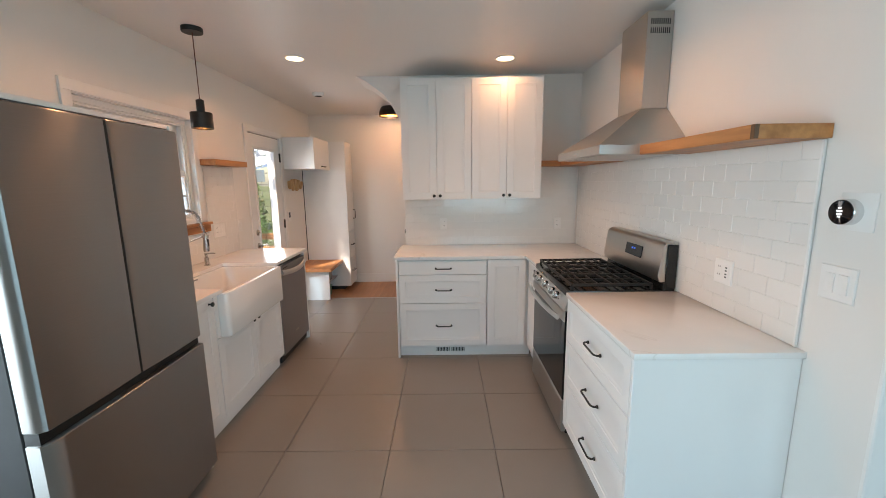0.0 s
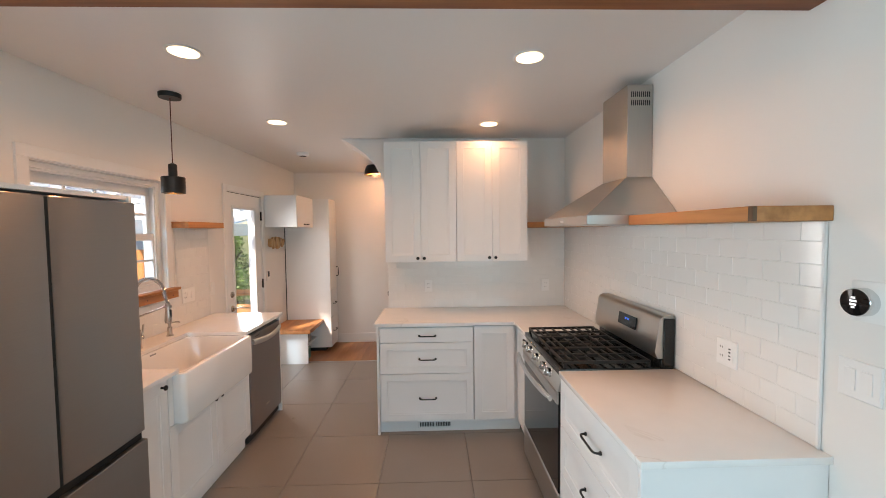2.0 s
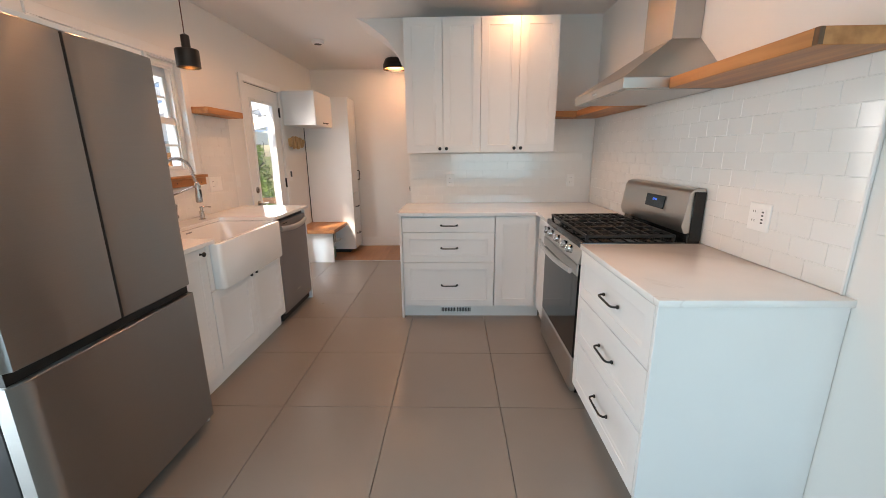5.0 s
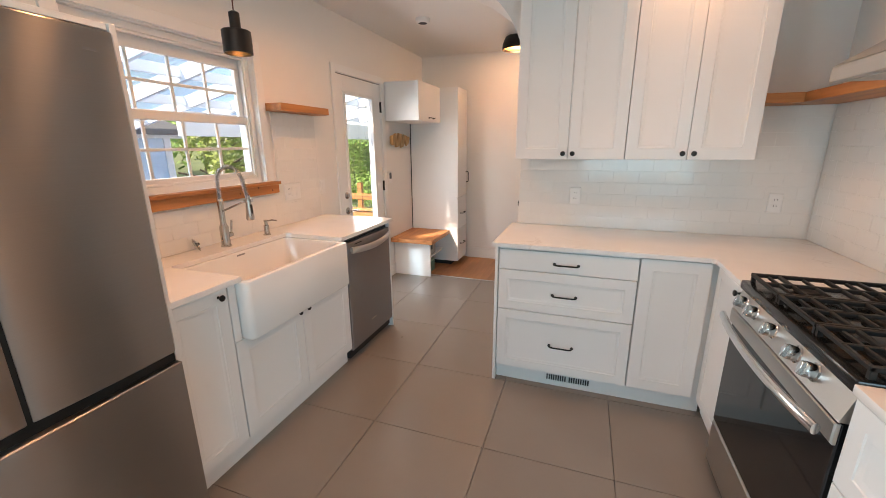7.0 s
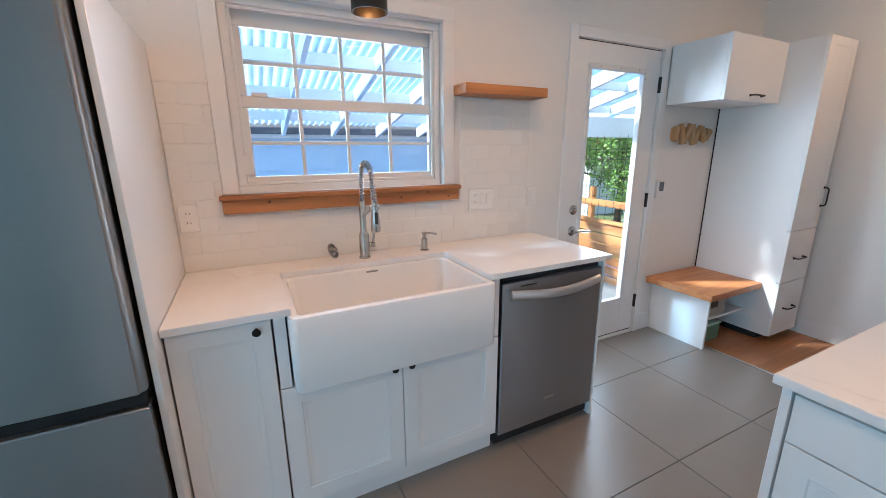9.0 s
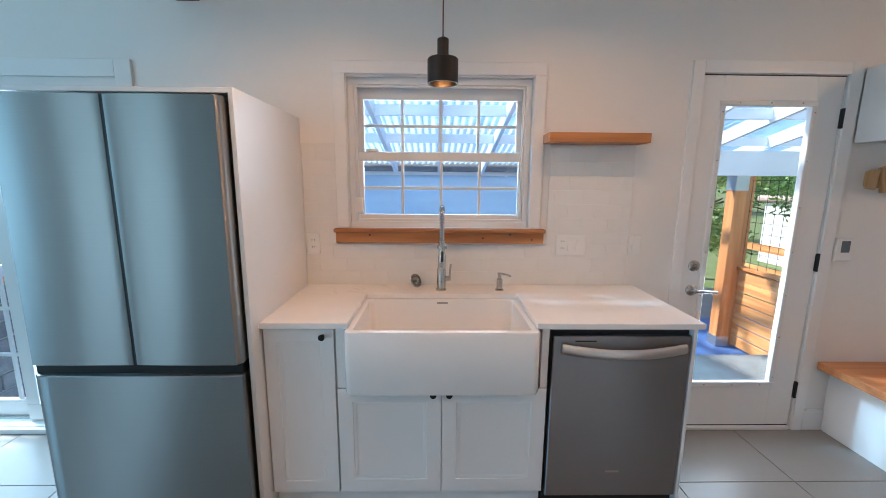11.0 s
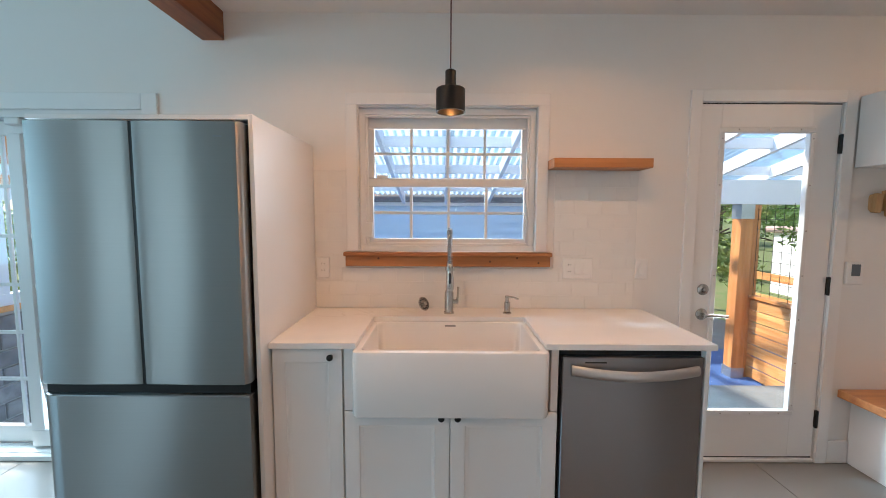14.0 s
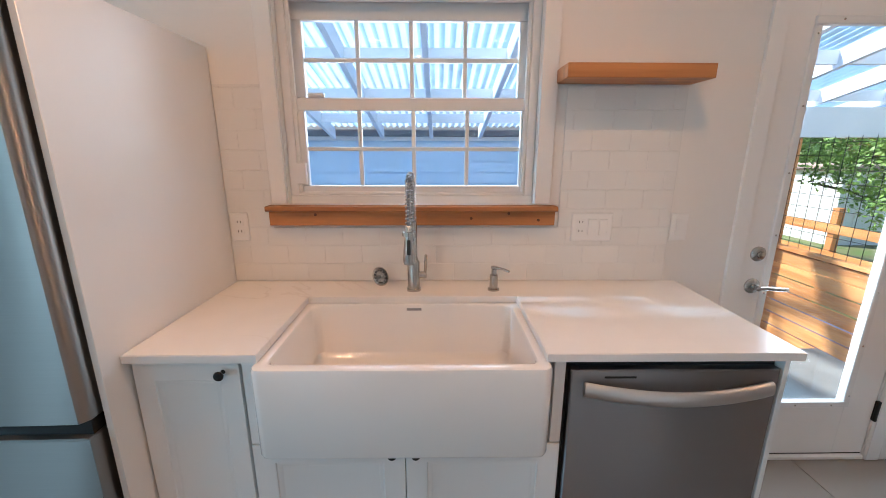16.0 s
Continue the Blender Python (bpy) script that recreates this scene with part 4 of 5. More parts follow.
def plate(name, axis, face, sign, u, z, w, h, kinds, label, category):
    o = thing(name, *((face, u, z) if axis == "x" else (u, face, z)), label, category, "wall plates")
    part("cover_plate", rings(axis, face, sign, u - w / 2, u + w / 2, z - h / 2, z + h / 2, [(0, 0), (0, 0.003), (0.003, 0.006), (0.01, 0.0065)]), M_PLATE, o)
    n = len(kinds)
    for i, k in enumerate(kinds):
        c = u + (i - (n - 1) / 2) * 0.046
        if k == "o":
            for s in (-1, 1):
                r = part("receptacle", rings(axis, face, sign, c - 0.0165, c + 0.0165, z + s * 0.019 - 0.013, z + s * 0.019 + 0.013, [(0, 0.006), (0, 0.008), (0.002, 0.0085)]), M_PLATE, o)
                bm = bmesh.new()
                for q, hh in ((-0.0065, 0.006), (0.0065, 0.005)):
                    d0, d1 = face + sign * 0.0083, face + sign * 0.0092
                    zc = z + s * 0.019 + 0.002
                    if axis == "x":
                        box(bm, d0, d1, c + q - 0.0013, c + q + 0.0013, zc - hh / 2, zc + hh)
                    else:
                        box(bm, c + q - 0.0013, c + q + 0.0013, d0, d1, zc - hh / 2, zc + hh)
                part("slots", bm, M_SLOT, r)
        elif k == "u":
            insert = part("usb_insert", rings(axis, face, sign, c - 0.0165, c + 0.0165, z - 0.033, z + 0.033, [(0, 0.006), (0, 0.008), (0.002, 0.0085)]), M_PLATE, o)
            for q in (-0.022, -0.008, 0.008, 0.022):
                part("port", B(face + sign * 0.0083, face + sign * 0.0092, c - 0.0055, c + 0.0055, z + q - 0.003, z + q + 0.003), M_SLOT, insert)
        else:
            part("rocker", rings(axis, face, sign, c - 0.0165, c + 0.0165, z - 0.033, z + 0.033, [(0, 0.006), (0, 0.008), (0.001, 0.0095), (0.012, 0.008)]), M_PLATE, o, "white rocker switch")
    return o


TF = 0.0070
plate("outlet", "y", N - TF, -1, 0.010, 1.125, 0.072, 0.115, "o", "white duplex outlet in the tiled backsplash", "outlet")
plate("outlet", "y", N - TF, -1, 1.135, 1.12, 0.072, 0.115, "o", "white duplex outlet in the tiled corner", "outlet")
plate("outlet", "x", E_ - TF, -1, 1.822, 1.110, 0.116, 0.115, "uo", "white double outlet in the tiled wall beside the range", "outlet")
plate("light_switch", "x", E_, -1, 1.305, 1.188, 0.122, 0.118, "ss", "white double rocker light switch", "switch")
plate("outlet", "x", W + TF, 1, 2.015, 1.145, 0.072, 0.115, "o", "white duplex outlet beside the fridge panel", "outlet")
plate("outlet_and_switches", "x", W + TF, 1, 3.446, 1.145, 0.168, 0.118, "oss", "white triple plate with outlet and two switches", "outlet")
plate("light_switch", "x", W, 1, 3.81, 1.145, 0.072, 0.115, "s", "white single rocker light switch", "switch")
th = thing("round_thermostat", E_, 1.29, 1.43, "round black thermostat with a steel ring on a white plate", "thermostat")
part("back_plate", rings("x", E_, -1, 1.222, 1.335, 1.368, 1.488, [(0, 0), (0, 0.004), (0.004, 0.006)]), M_PLATE, th)
bm = lathe([(0.042, 0), (0.042, 0.026), (0.040, 0.030)], 0, 0, 0)
bm.transform(Matrix.Translation((E_ - 0.006, 1.297, 1.427)) @ Matrix.Rotation(radians(-90), 4, "Y"))
part("ring", bm, M_CHROME, th, "polished steel ring")
bm = lathe([(0.040, 0), (0.0395, 0.003), (0.02, 0.005), (0.004, 0.0055)], 0, 0, 0)
bm.transform(Matrix.Translation((E_ - 0.036, 1.297, 1.427)) @ Matrix.Rotation(radians(-90), 4, "Y"))
dl = part("dial", bm, M_BGLASS, th, "glossy black dial face")
bm = bmesh.new()
for k, (zz, l) in enumerate(((0.014, 0.012), (0.004, 0.02), (-0.006, 0.018), (-0.014, 0.01))):
    box(bm, E_ - 0.0423, E_ - 0.0417, 1.297 - l / 2, 1.297 + l / 2, 1.427 + zz - 0.003, 1.427 + zz + 0.003)
part("reading", bm, glow("pale_reading", (0.8, 0.82, 0.85), 0.5), dl, "pale lit reading")
kp = thing("alarm_keypad", W, 5.03, 1.14, "white wall keypad with a grey screen", "keypad")
part("body", rings("x", W, 1, 4.960, 5.055, 1.064, 1.192, [(0, 0), (0, 0.014), (0.004, 0.018)]), M_PLATE, kp)
part("screen", rings("x", W, 1, 4.985, 5.035, 1.112, 1.178, [(0, 0.018), (0, 0.0188), (0.002, 0.019)]), mat("grey_screen", (0.10, 0.12, 0.14), 0.15), kp, "dark grey screen")

# ---- faucet and sink fittings ----
fc = thing("kitchen_faucet", -1.846, 2.722, TOP, "brushed nickel spring pull-down faucet behind the sink", "faucet")
fxp, fyp = -1.846, 2.722
part("base", lathe([(0.028, 0), (0.028, 0.008), (0.024, 0.012), (0.024, 0.115), (0.018, 0.125), (0.0155, 0.135), (0.0155, 0.27), (0.012, 0.275)], fxp, fyp, TOP), M_NICKEL, fc)
bm = tube(bmesh.new(), [(fxp, fyp + 0.02, TOP + 0.062), (fxp, fyp + 0.050, TOP + 0.062)], 0.014, 12)
tube(bm, [(fxp, fyp + 0.043, TOP + 0.062), (fxp + 0.004, fyp + 0.047, TOP + 0.10), (fxp + 0.010, fyp + 0.049, TOP + 0.145)], 0.0055, 10)
part("lever", bm, M_NICKEL, fc, "side lever")
arc = [(fxp, fyp, TOP + 0.275 + 0.012 * i) for i in range(8)]
arc += [(fxp + 0.092 - 0.092 * math.cos(math.pi * i / 20), fyp, TOP + 0.365 + 0.085 * math.sin(math.pi * i / 20)) for i in range(21)]
arc += [(fxp + 0.184 + 0.003 * i, fyp, TOP + 0.365 - 0.012 * i) for i in range(1, 7)]
part("hose", tube(bmesh.new(), arc, 0.0062, 10), M_DW, fc, "dark inner hose")
coil, acc = [], 0.0
pts = [Vector(p) for p in arc]
for a, b in zip(pts, pts[1:]):
    d = (b - a).normalized()
    u = Vector((0, 1, 0))
    w = d.cross(u)
    for k in range(6):
        q = a.lerp(b, k / 6)
        ang = acc + (b - a).length * k / 6 * 2 * math.pi / 0.0125
        coil.append(q + 0.0128 * (math.cos(ang) * u + math.sin(ang) * w))
    acc += (b - a).length * 2 * math.pi / 0.0125
part("spring", tube(bmesh.new(), coil, 0.0019, 6), M_NICKEL, fc, "coiled steel spring")
hxp = fxp + 0.204
part("spray_head", lathe([(0.018, 0), (0.021, 0.012), (0.019, 0.05), (0.014, 0.09), (0.014, 0.125), (0.010, 0.13)], hxp, fyp, TOP + 0.165), M_NICKEL, fc, "bell shaped spray head")
part("spray_button", B(hxp + 0.012, hxp + 0.021, fyp - 0.006, fyp + 0.006, TOP + 0.20, TOP + 0.25, 0.002), M_SLOT, fc, "black spray button")
part("support_arm", tube(bmesh.new(), [(fxp, fyp, TOP + 0.20), (fxp + 0.06, fyp, TOP + 0.222), (hxp - 0.022, fyp, TOP + 0.268)], 0.005, 10), M_NICKEL, fc)
part("holder_ring", lathe([(0.018, 0), (0.023, 0), (0.023, 0.014), (0.018, 0.014)], hxp, fyp, TOP + 0.262), M_NICKEL, fc)
sd = thing("soap_dispenser", -1.845, 3.036, TOP, "brushed nickel soap dispenser pump", "soap dispenser")
part("base", lathe([(0.023, 0), (0.023, 0.006), (0.016, 0.010), (0.016, 0.062), (0.010, 0.066), (0.010, 0.086), (0.013, 0.089), (0.013, 0.096), (0.004, 0.098)], -1.845, 3.036, TOP), M_NICKEL, sd)
part("spout", tube(bmesh.new(), [(-1.845, 3.036, TOP + 0.091), (-1.821, 3.066, TOP + 0.092), (-1.805, 3.089, TOP + 0.086)], 0.005, 10), M_NICKEL, sd)
bk = thing("sink_strainer", -1.885, 2.578, TOP, "steel basket strainer leaning by the backsplash", "strainer")
bm = lathe([(0.038, 0.0), (0.040, 0.003), (0.034, 0.006), (0.030, -0.004), (0.012, -0.006)], 0, 0, 0)
bm.transform(Matrix.Translation((-1.905, 2.582, TOP + 0.036)) @ Matrix.Rotation(radians(50), 4, "Z") @ Matrix.Rotation(radians(65), 4, "Y"))
part("rim", bm, M_NICKEL, bk)
bm = lathe([(0.006, -0.006), (0.006, 0.012), (0.010, 0.016), (0.004, 0.02)], 0, 0, 0, seg=14)
bm.transform(Matrix.Translation((-1.905, 2.582, TOP + 0.036)) @ Matrix.Rotation(radians(50), 4, "Z") @ Matrix.Rotation(radians(65), 4, "Y"))
part("grip", bm, M_NICKEL, bk)
bm = bmesh.new()
for i in range(12):
    a = 2 * math.pi * i / 12
    box(bm, 0.026 * math.cos(a) - 0.003, 0.026 * math.cos(a) + 0.003, 0.026 * math.sin(a) - 0.003, 0.026 * math.sin(a) + 0.003, 0.001, 0.003)
bm.transform(Matrix.Translation((-1.905, 2.582, TOP + 0.036)) @ Matrix.Rotation(radians(50), 4, "Z") @ Matrix.Rotation(radians(65), 4, "Y"))
part("holes", bm, M_SLOT, bk)
single("floating_shelf", B(W + 0.001, -1.822, 3.262, 3.777, 1.692, 1.740, 0.002), M_CEDAR_Y, "small orange cedar shelf beside the window", "shelf", "wall shelves")

# ---- mudroom ----
TX, TY, TE = -1.355, 5.60, 5.972
tall = thing("tall_cabinet", -1.70, 5.88, 0, "tall white pantry cabinet with a door and two drawers", "cabinet")
part("body", B(W + 0.012, TX - 0.020, TY, TE, 0.050, 2.098, 0.001), M_CAB, tall)
# shade of the narrow gap beside the wall, put in as a dark strip
part("wall_gap_shade", B(W + 0.0005, W + 0.0115, TY + 0.003, TY + 0.02, 0.05, 2.098), M_DARK, tall, "dark strip standing in for the shade of the wall gap")
# toe space shade is put into the near-black colour of the set-back base
part("shaded_plinth", B(W + 0.02, TX - 0.09, TY + 0.02, TE - 0.01, 0.0, 0.049), M_DARK, tall)
for z0, z1, hz_, up in ((0.852, 2.100, 1.076, True), (0.468, 0.846, 0.644, False), (0.054, 0.462, 0.259, False)):
    d = part("door" if up else "drawer_front", rings("x", TX - 0.020, 1, TY + 0.001, TE - 0.001, z0, z1, shaker(0.05) if up else SLAB), M_CAB, tall)
    part("handle", bar_pull("x", TX - 0.001, 1, TY + (0.345 if up else 0.186), hz_, 0.13, upright=up), M_BLACK, d, "black bar pull")
wc = thing("wall_cabinet", -1.80, 5.3, 1.714, "small white wall cabinet above the bench", "cabinet")
part("body", B(W + 0.012, -1.592, 4.955, TY - 0.003, 1.714, 2.094, 0.001), M_CAB, wc)
d = part("door", rings("x", -1.592, 1, 4.957, TY - 0.004, 1.712, 2.096, SLAB), M_CAB, wc)
part("handle", bar_pull("x", -1.573, 1, TY - 0.30, 1.750, 0.13), M_BLACK, d, "black bar pull")
bn = thing("mudroom_bench", -1.73, 5.35, 0, "white open bench with a fir plank seat", "bench")
part("seat", B(W + 0.002, -1.460, 4.985, TY - 0.002, 0.400, 0.446, 0.003), M_BENCH, bn, "orange fir seat plank")
part("side_panel", B(W + 0.002, -1.515, 5.070, 5.088, 0.0, 0.3995, 0.0015), M_CAB, bn, "white side panel")
part("back_panel", B(W + 0.002, W + 0.015, 5.089, TY - 0.003, 0.0, 0.3995), M_CAB, bn)
part("shelf", B(W + 0.016, -1.55, 5.089, TY - 0.003, 0.20, 0.215), M_CAB, bn)
sc = mat("cardboard_box", (0.42, 0.40, 0.36), 0.7, 0, 0.2, 12)
bx = thing("storage_box", -1.68, 5.22, 0.215, "grey printed box on the bench shelf", "box")
part("carton", B(-1.80, -1.565, 5.12, 5.37, 0.2155, 0.375, 0.004), sc, bx)
part("label_bar", B(-1.5652, -1.5642, 5.16, 5.27, 0.28, 0.33), M_SLOT, bx)
part("tape", B(-1.80, -1.565, 5.235, 5.255, 0.3752, 0.3758), M_BLOCK, bx)
tn = thing("plastic_tub", -1.68, 5.22, 0, "green plastic tub under the bench shelf", "tub")
part("body", B(-1.80, -1.57, 5.11, 5.36, 0.0, 0.13, 0.012, 2), mat("green_plastic", (0.12, 0.26, 0.18), 0.4, 0, 0.2, 8), tn)
part("lid", B(-1.805, -1.565, 5.105, 5.365, 0.1302, 0.145, 0.004), mat("pale_green_lid", (0.40, 0.55, 0.45), 0.4), tn)
hk = thing("coat_rack", W, 5.27, 1.54, "pale wooden coat rack of folding slanted hooks", "coat rack")
part("back_board", B(W + 0.0005, W + 0.018, 5.06, 5.47, 1.475, 1.570, 0.02, 3), M_BLOCK, hk)
for i in range(7):
    bm = B(W + 0.0185, W + 0.045, -0.021, 0.021, -(0.055, 0.074, 0.07, 0.08, 0.072, 0.062, 0.045)[i], (0.05, 0.07, 0.076, 0.07, 0.064, 0.058, 0.04)[i], 0.004)
    bm.transform(Matrix.Translation((0, 5.075 + i * 0.064, 1.522)) @ Matrix.Rotation(radians((-6, 12, -24, 8, -26, 30, -34)[i]), 4, "X"))
    part("hook", bm, M_BLOCK, hk)
for name, bm in (("baseboard", B(W, W + 0.013, 4.943, 5.068, 0.0, 0.135, 0.003)), ("baseboard", B(TX - 0.002, 1.99, FAR - 0.013, FAR, 0.0, 0.135, 0.003)), ("baseboard", B(W, W + 0.013, 3.812, 4.033, 0.0, 0.135, 0.003))):
    structure(name, bm, M_TRIM, "plain white painted baseboard")
bm = B(-0.383, -0.373, N + 0.03, N + 0.09, 1.03, 1.07, 0.003)
single("door_strike", bm, M_BLACK, "small black strike plate on the wall end", "strike plate")
structure("trim", B(E_ - 0.012, E_ - 0.0005, 1.412, 1.425, TOP + 0.001, SZ0 - 0.001, 0.003), M_VINYL, "white edge strip where the tiles end")
bm = bmesh.new()
box(bm, E_ - 0.014, E_ + 0.134, 1.112, 1.129, 0, HIGH, 0.004)
structure("trim_corner", bm, M_TRIM, "white corner board at the wall end")

# ---- outdoors ----
GZ = -0.45
M_LAWN = mat("lawn_green", (0.10, 0.17, 0.035), 0.9, 0, 0.5, 4.0, 0.5, 60, color2=(0.20, 0.19, 0.09))
# one strong blue shared by patio and porch floor
M_PATIO = mat("blue_paving", (0.085, 0.17, 0.42), 0.6, 0, 0.25, 3.0, 0.1, 40)
M_SLABC = mat("pale_concrete", (0.27, 0.265, 0.25), 0.8, 0, 0.2, 6.0, 0.2, 60)
M_SIDING = mat("blue_grey_siding", (0.52, 0.68, 0.84), 0.55, 0, 0.08, 3.0)
M_WHITEP = mat("white_exterior_paint", (0.83, 0.84, 0.85), 0.5, 0, 0.06, 4.0)
M_CEDAR_O = wood("cedar_outdoor", (0.56, 0.21, 0.06), (0.80, 0.40, 0.14), 0, 0.6, 12.0, 0.12)
M_CEDAR_P = wood("cedar_post", (0.52, 0.19, 0.055), (0.74, 0.33, 0.11), 2, 0.6, 12.0)
M_BLOCKW = mat("grey_brown_block", (0.38, 0.35, 0.33), 0.85, 0, 0.35, 9.0, 0.5, 50, random_val=0.25)
M_MORTAR = mat("pale_mortar", (0.52, 0.50, 0.47), 0.9, 0, 0.15, 30.0)
M_GALV = mat("galvanised_steel", (0.55, 0.57, 0.58), 0.4, 0.9, 0.15, 20.0)
M_LEAF = leafy("leaf_green", (0.11, 0.22, 0.036), (0.30, 0.47, 0.10))
M_LEAF2 = leafy("leaf_light_green", (0.16, 0.25, 0.05), (0.42, 0.46, 0.12))
M_LEAF3 = leafy("leaf_rust", (0.16, 0.12, 0.03), (0.38, 0.24, 0.07))
M_BARK = mat("bark", (0.11, 0.085, 0.06), 0.9, 0, 0.4, 14.0, 0.6, 40)
# clear sheet; the blue of the sky behind it is put into the tint
M_ROOFP = clear_glass("corrugated_clear_panel", (0.40, 0.70, 1.0), 0.25, 0.50)
M_GUTTER = mat("dark_gutter", (0.16, 0.16, 0.17), 0.6, 0, 0.3, 12.0)

bm = bmesh.new()
bmesh.ops.create_grid(bm, x_segments=2, y_segments=2, size=300, matrix=Matrix.Translation((-20, 0, GZ)))
structure("ground", bm, M_LAWN, "patchy lawn ground round the house")
structure("pavement_patio", B(-5.2, W - 0.165, 1.9, 7.6, GZ - 0.1, GZ + 0.02), M_PATIO, "blue concrete patio")
structure("pavement_landing", B(-3.25, W - 0.162, 3.7, 5.9, GZ, -0.10, 0.01), M_SLABC, "pale concrete landing at the back door")
structure("pavement_path", B(-9.0, -5.2, 6.4, 7.8, GZ - 0.1, GZ + 0.015), M_SLABC, "pale gravel path beyond the patio")

# patio cover: white rafters under corrugated clear sheets
pg = thing("patio_cover", -3.4, 4.0, GZ + 0.02, "white timber patio cover with corrugated clear roof panels", "patio cover")
PLOW = -5.52  # beside the window the cover runs on down to the shed eave
PX0, PX1, PZ0, PZ1 = -4.75, W - 0.162, 1.90, 2.48


def pz(x):
    return PZ0 + (PZ1 - PZ0) * (x - PX0) / (PX1 - PX0)


RAFT = [-0.93 + 0.61 * i for i in range(17)]
for ry in RAFT:
    rx = PLOW if ry < 4.6 else PX0
    bm = bmesh.new()
    va = [[bm.verts.new((x, y, z)) for x, z in ((rx, pz(rx) - 0.13), (PX1, pz(PX1) - 0.13), (PX1, pz(PX1)), (rx, pz(rx)))] for y in (ry - 0.02, ry + 0.02)]
    bm.faces.new(va[0]); bm.faces.new(va[1][::-1])
    for i in range(4):
        bm.faces.new((va[0][i], va[0][(i + 1) % 4], va[1][(i + 1) % 4], va[1][i]))
    part("rafter", bm, M_WHITEP, pg)
for bx_ in (-4.25, -3.5, -2.8):
    part("purlin", B(bx_ - 0.02, bx_ + 0.02, -1.0, 9.4, pz(bx_) - 0.10, pz(bx_) - 0.004), M_WHITEP, pg)
part("purlin", B(-4.97, -4.93, -1.0, 4.6, pz(-4.95) - 0.10, pz(-4.95) - 0.004), M_WHITEP, pg)
part("outer_beam", B(-4.32, -4.20, 4.45, 9.4, 1.585, 1.855), M_WHITEP, pg, "deep white outer beam")
part("ledger", B(W - 0.215, W - 0.164, -1.0, 9.4, 2.28, 2.46), M_WHITEP, pg)
for k in range(8):
    y0, y1 = -1.0 + k * 1.4, -1.0 + k * 1.4 + 1.42
    bm = bmesh.new()
    n = 112
    low = PLOW + 0.02 if k < 4 else PX0 - 0.15
    top = []
    for i in range(n + 1):
        y = y0 + (y1 - y0) * i / n
        dz = 0.012 * math.sin(2 * math.pi * y / 0.076)
        top.append((bm.verts.new((low, y, pz(low) + 0.014 + dz + 0.002 * (k % 2))), bm.verts.new((PX1, y, pz(PX1) + 0.014 + dz + 0.002 * (k % 2)))))
    for a, b in zip(top, top[1:]):
        bm.faces.new((a[0], a[1], b[1], b[0]))
    rp = part("roof_panel", bm, M_ROOFP, pg, "corrugated clear panel, its blue tint standing for the sky")
    if k not in (1, 2):
        rp.visible_shadow = False
post = part("post", B(-4.33, -4.19, 6.05, 6.19, GZ + 0.02, 1.585, 0.006), M_CEDAR_P, pg, "cedar post with steel bracket")
part("bracket", B(-4.335, -4.185, 6.045, 6.195, 1.42, 1.583), M_GALV, post, "galvanised post bracket")
part("post_foot", B(-4.335, -4.185, 6.045, 6.195, GZ + 0.02, GZ + 0.14), M_GALV, post)
part("post", B(-4.31, -4.21, 1.2, 1.3, GZ + 0.02, 1.585, 0.006), M_WHITEP, pg, "white post")

# cedar fence beside the landing
fn = thing("cedar_fence", -3.2, 6.26, GZ + 0.02, "orange cedar board fence with wire mesh above", "fence")
for x in (-4.30, -2.26):
    part("post", B(x, x + 0.09, 6.20, 6.29, GZ + 0.02, 1.58, 0.004), M_CEDAR_P, fn, "redwood fence post")
for i in range(7):
    z = GZ + 0.05 + i * 0.131
    part("board", B(-4.21, -2.26, 6.23, 6.255, z, z + 0.116, 0.003), M_CEDAR_O, fn)
part("cap_rail", B(-4.21, -2.26, 6.20, 6.29, GZ + 0.965, GZ + 1.0, 0.004), M_CEDAR_O, fn)
bm = bmesh.new()
for i in range(17):
    x = -4.19 + i * 0.113
    tube(bm, [(x, 6.24, GZ + 1.0), (x, 6.24, 1.58)], 0.0026, 5)
for i in range(9):
    z = GZ + 1.06 + i * 0.115
    tube(bm, [(-4.21, 6.244, z), (-2.26, 6.244, z)], 0.0026, 5)
part("wire_mesh", bm, M_BLACK, fn, "black welded wire mesh")
fn2 = thing("cedar_fence", -5.2, 8.0, GZ, "low cedar rail fence with wire mesh at the garden", "fence")
for x in (-6.6, -5.4, -4.2, -3.0):
    part("post", B(x, x + 0.09, 7.95, 8.04, GZ, 0.75, 0.004), M_CEDAR_P, fn2)
for z in (-0.25, 0.06, 0.42):
    part("rail", B(-6.6, -2.9, 7.93, 7.95, z, z + 0.12, 0.003), M_CEDAR_O, fn2)

# neighbouring shed seen through the window
shd = thing("garden_shed", -6.2, 3.0, GZ, "blue-grey sided shed with a dark eave", "shed")
SHX = -5.75
part("wall", B(-8.2, SHX - 0.03, 0.4, 5.39, GZ, 1.60), M_SIDING, shd)
for i in range(14):
    z = GZ + i * 0.148
    bm = bmesh.new()
    va = [[bm.verts.new((x, y, zz)) for x, zz in ((SHX - 0.03, z), (SHX, z), (SHX - 0.018, z + 0.15), (SHX - 0.03, z + 0.15))] for y in (0.4, 5.39)]
    bm.faces.new(va[0]); bm.faces.new(va[1][::-1])
    for j in range(4):
        bm.faces.new((va[0][j], va[0][(j + 1) % 4], va[1][(j + 1) % 4], va[1][j]))
    part("siding_board", bm, M_SIDING, shd)
part("corner_board", B(SHX - 0.02, SHX + 0.012, 5.30, 5.40, GZ, 1.60), M_WHITEP, shd)
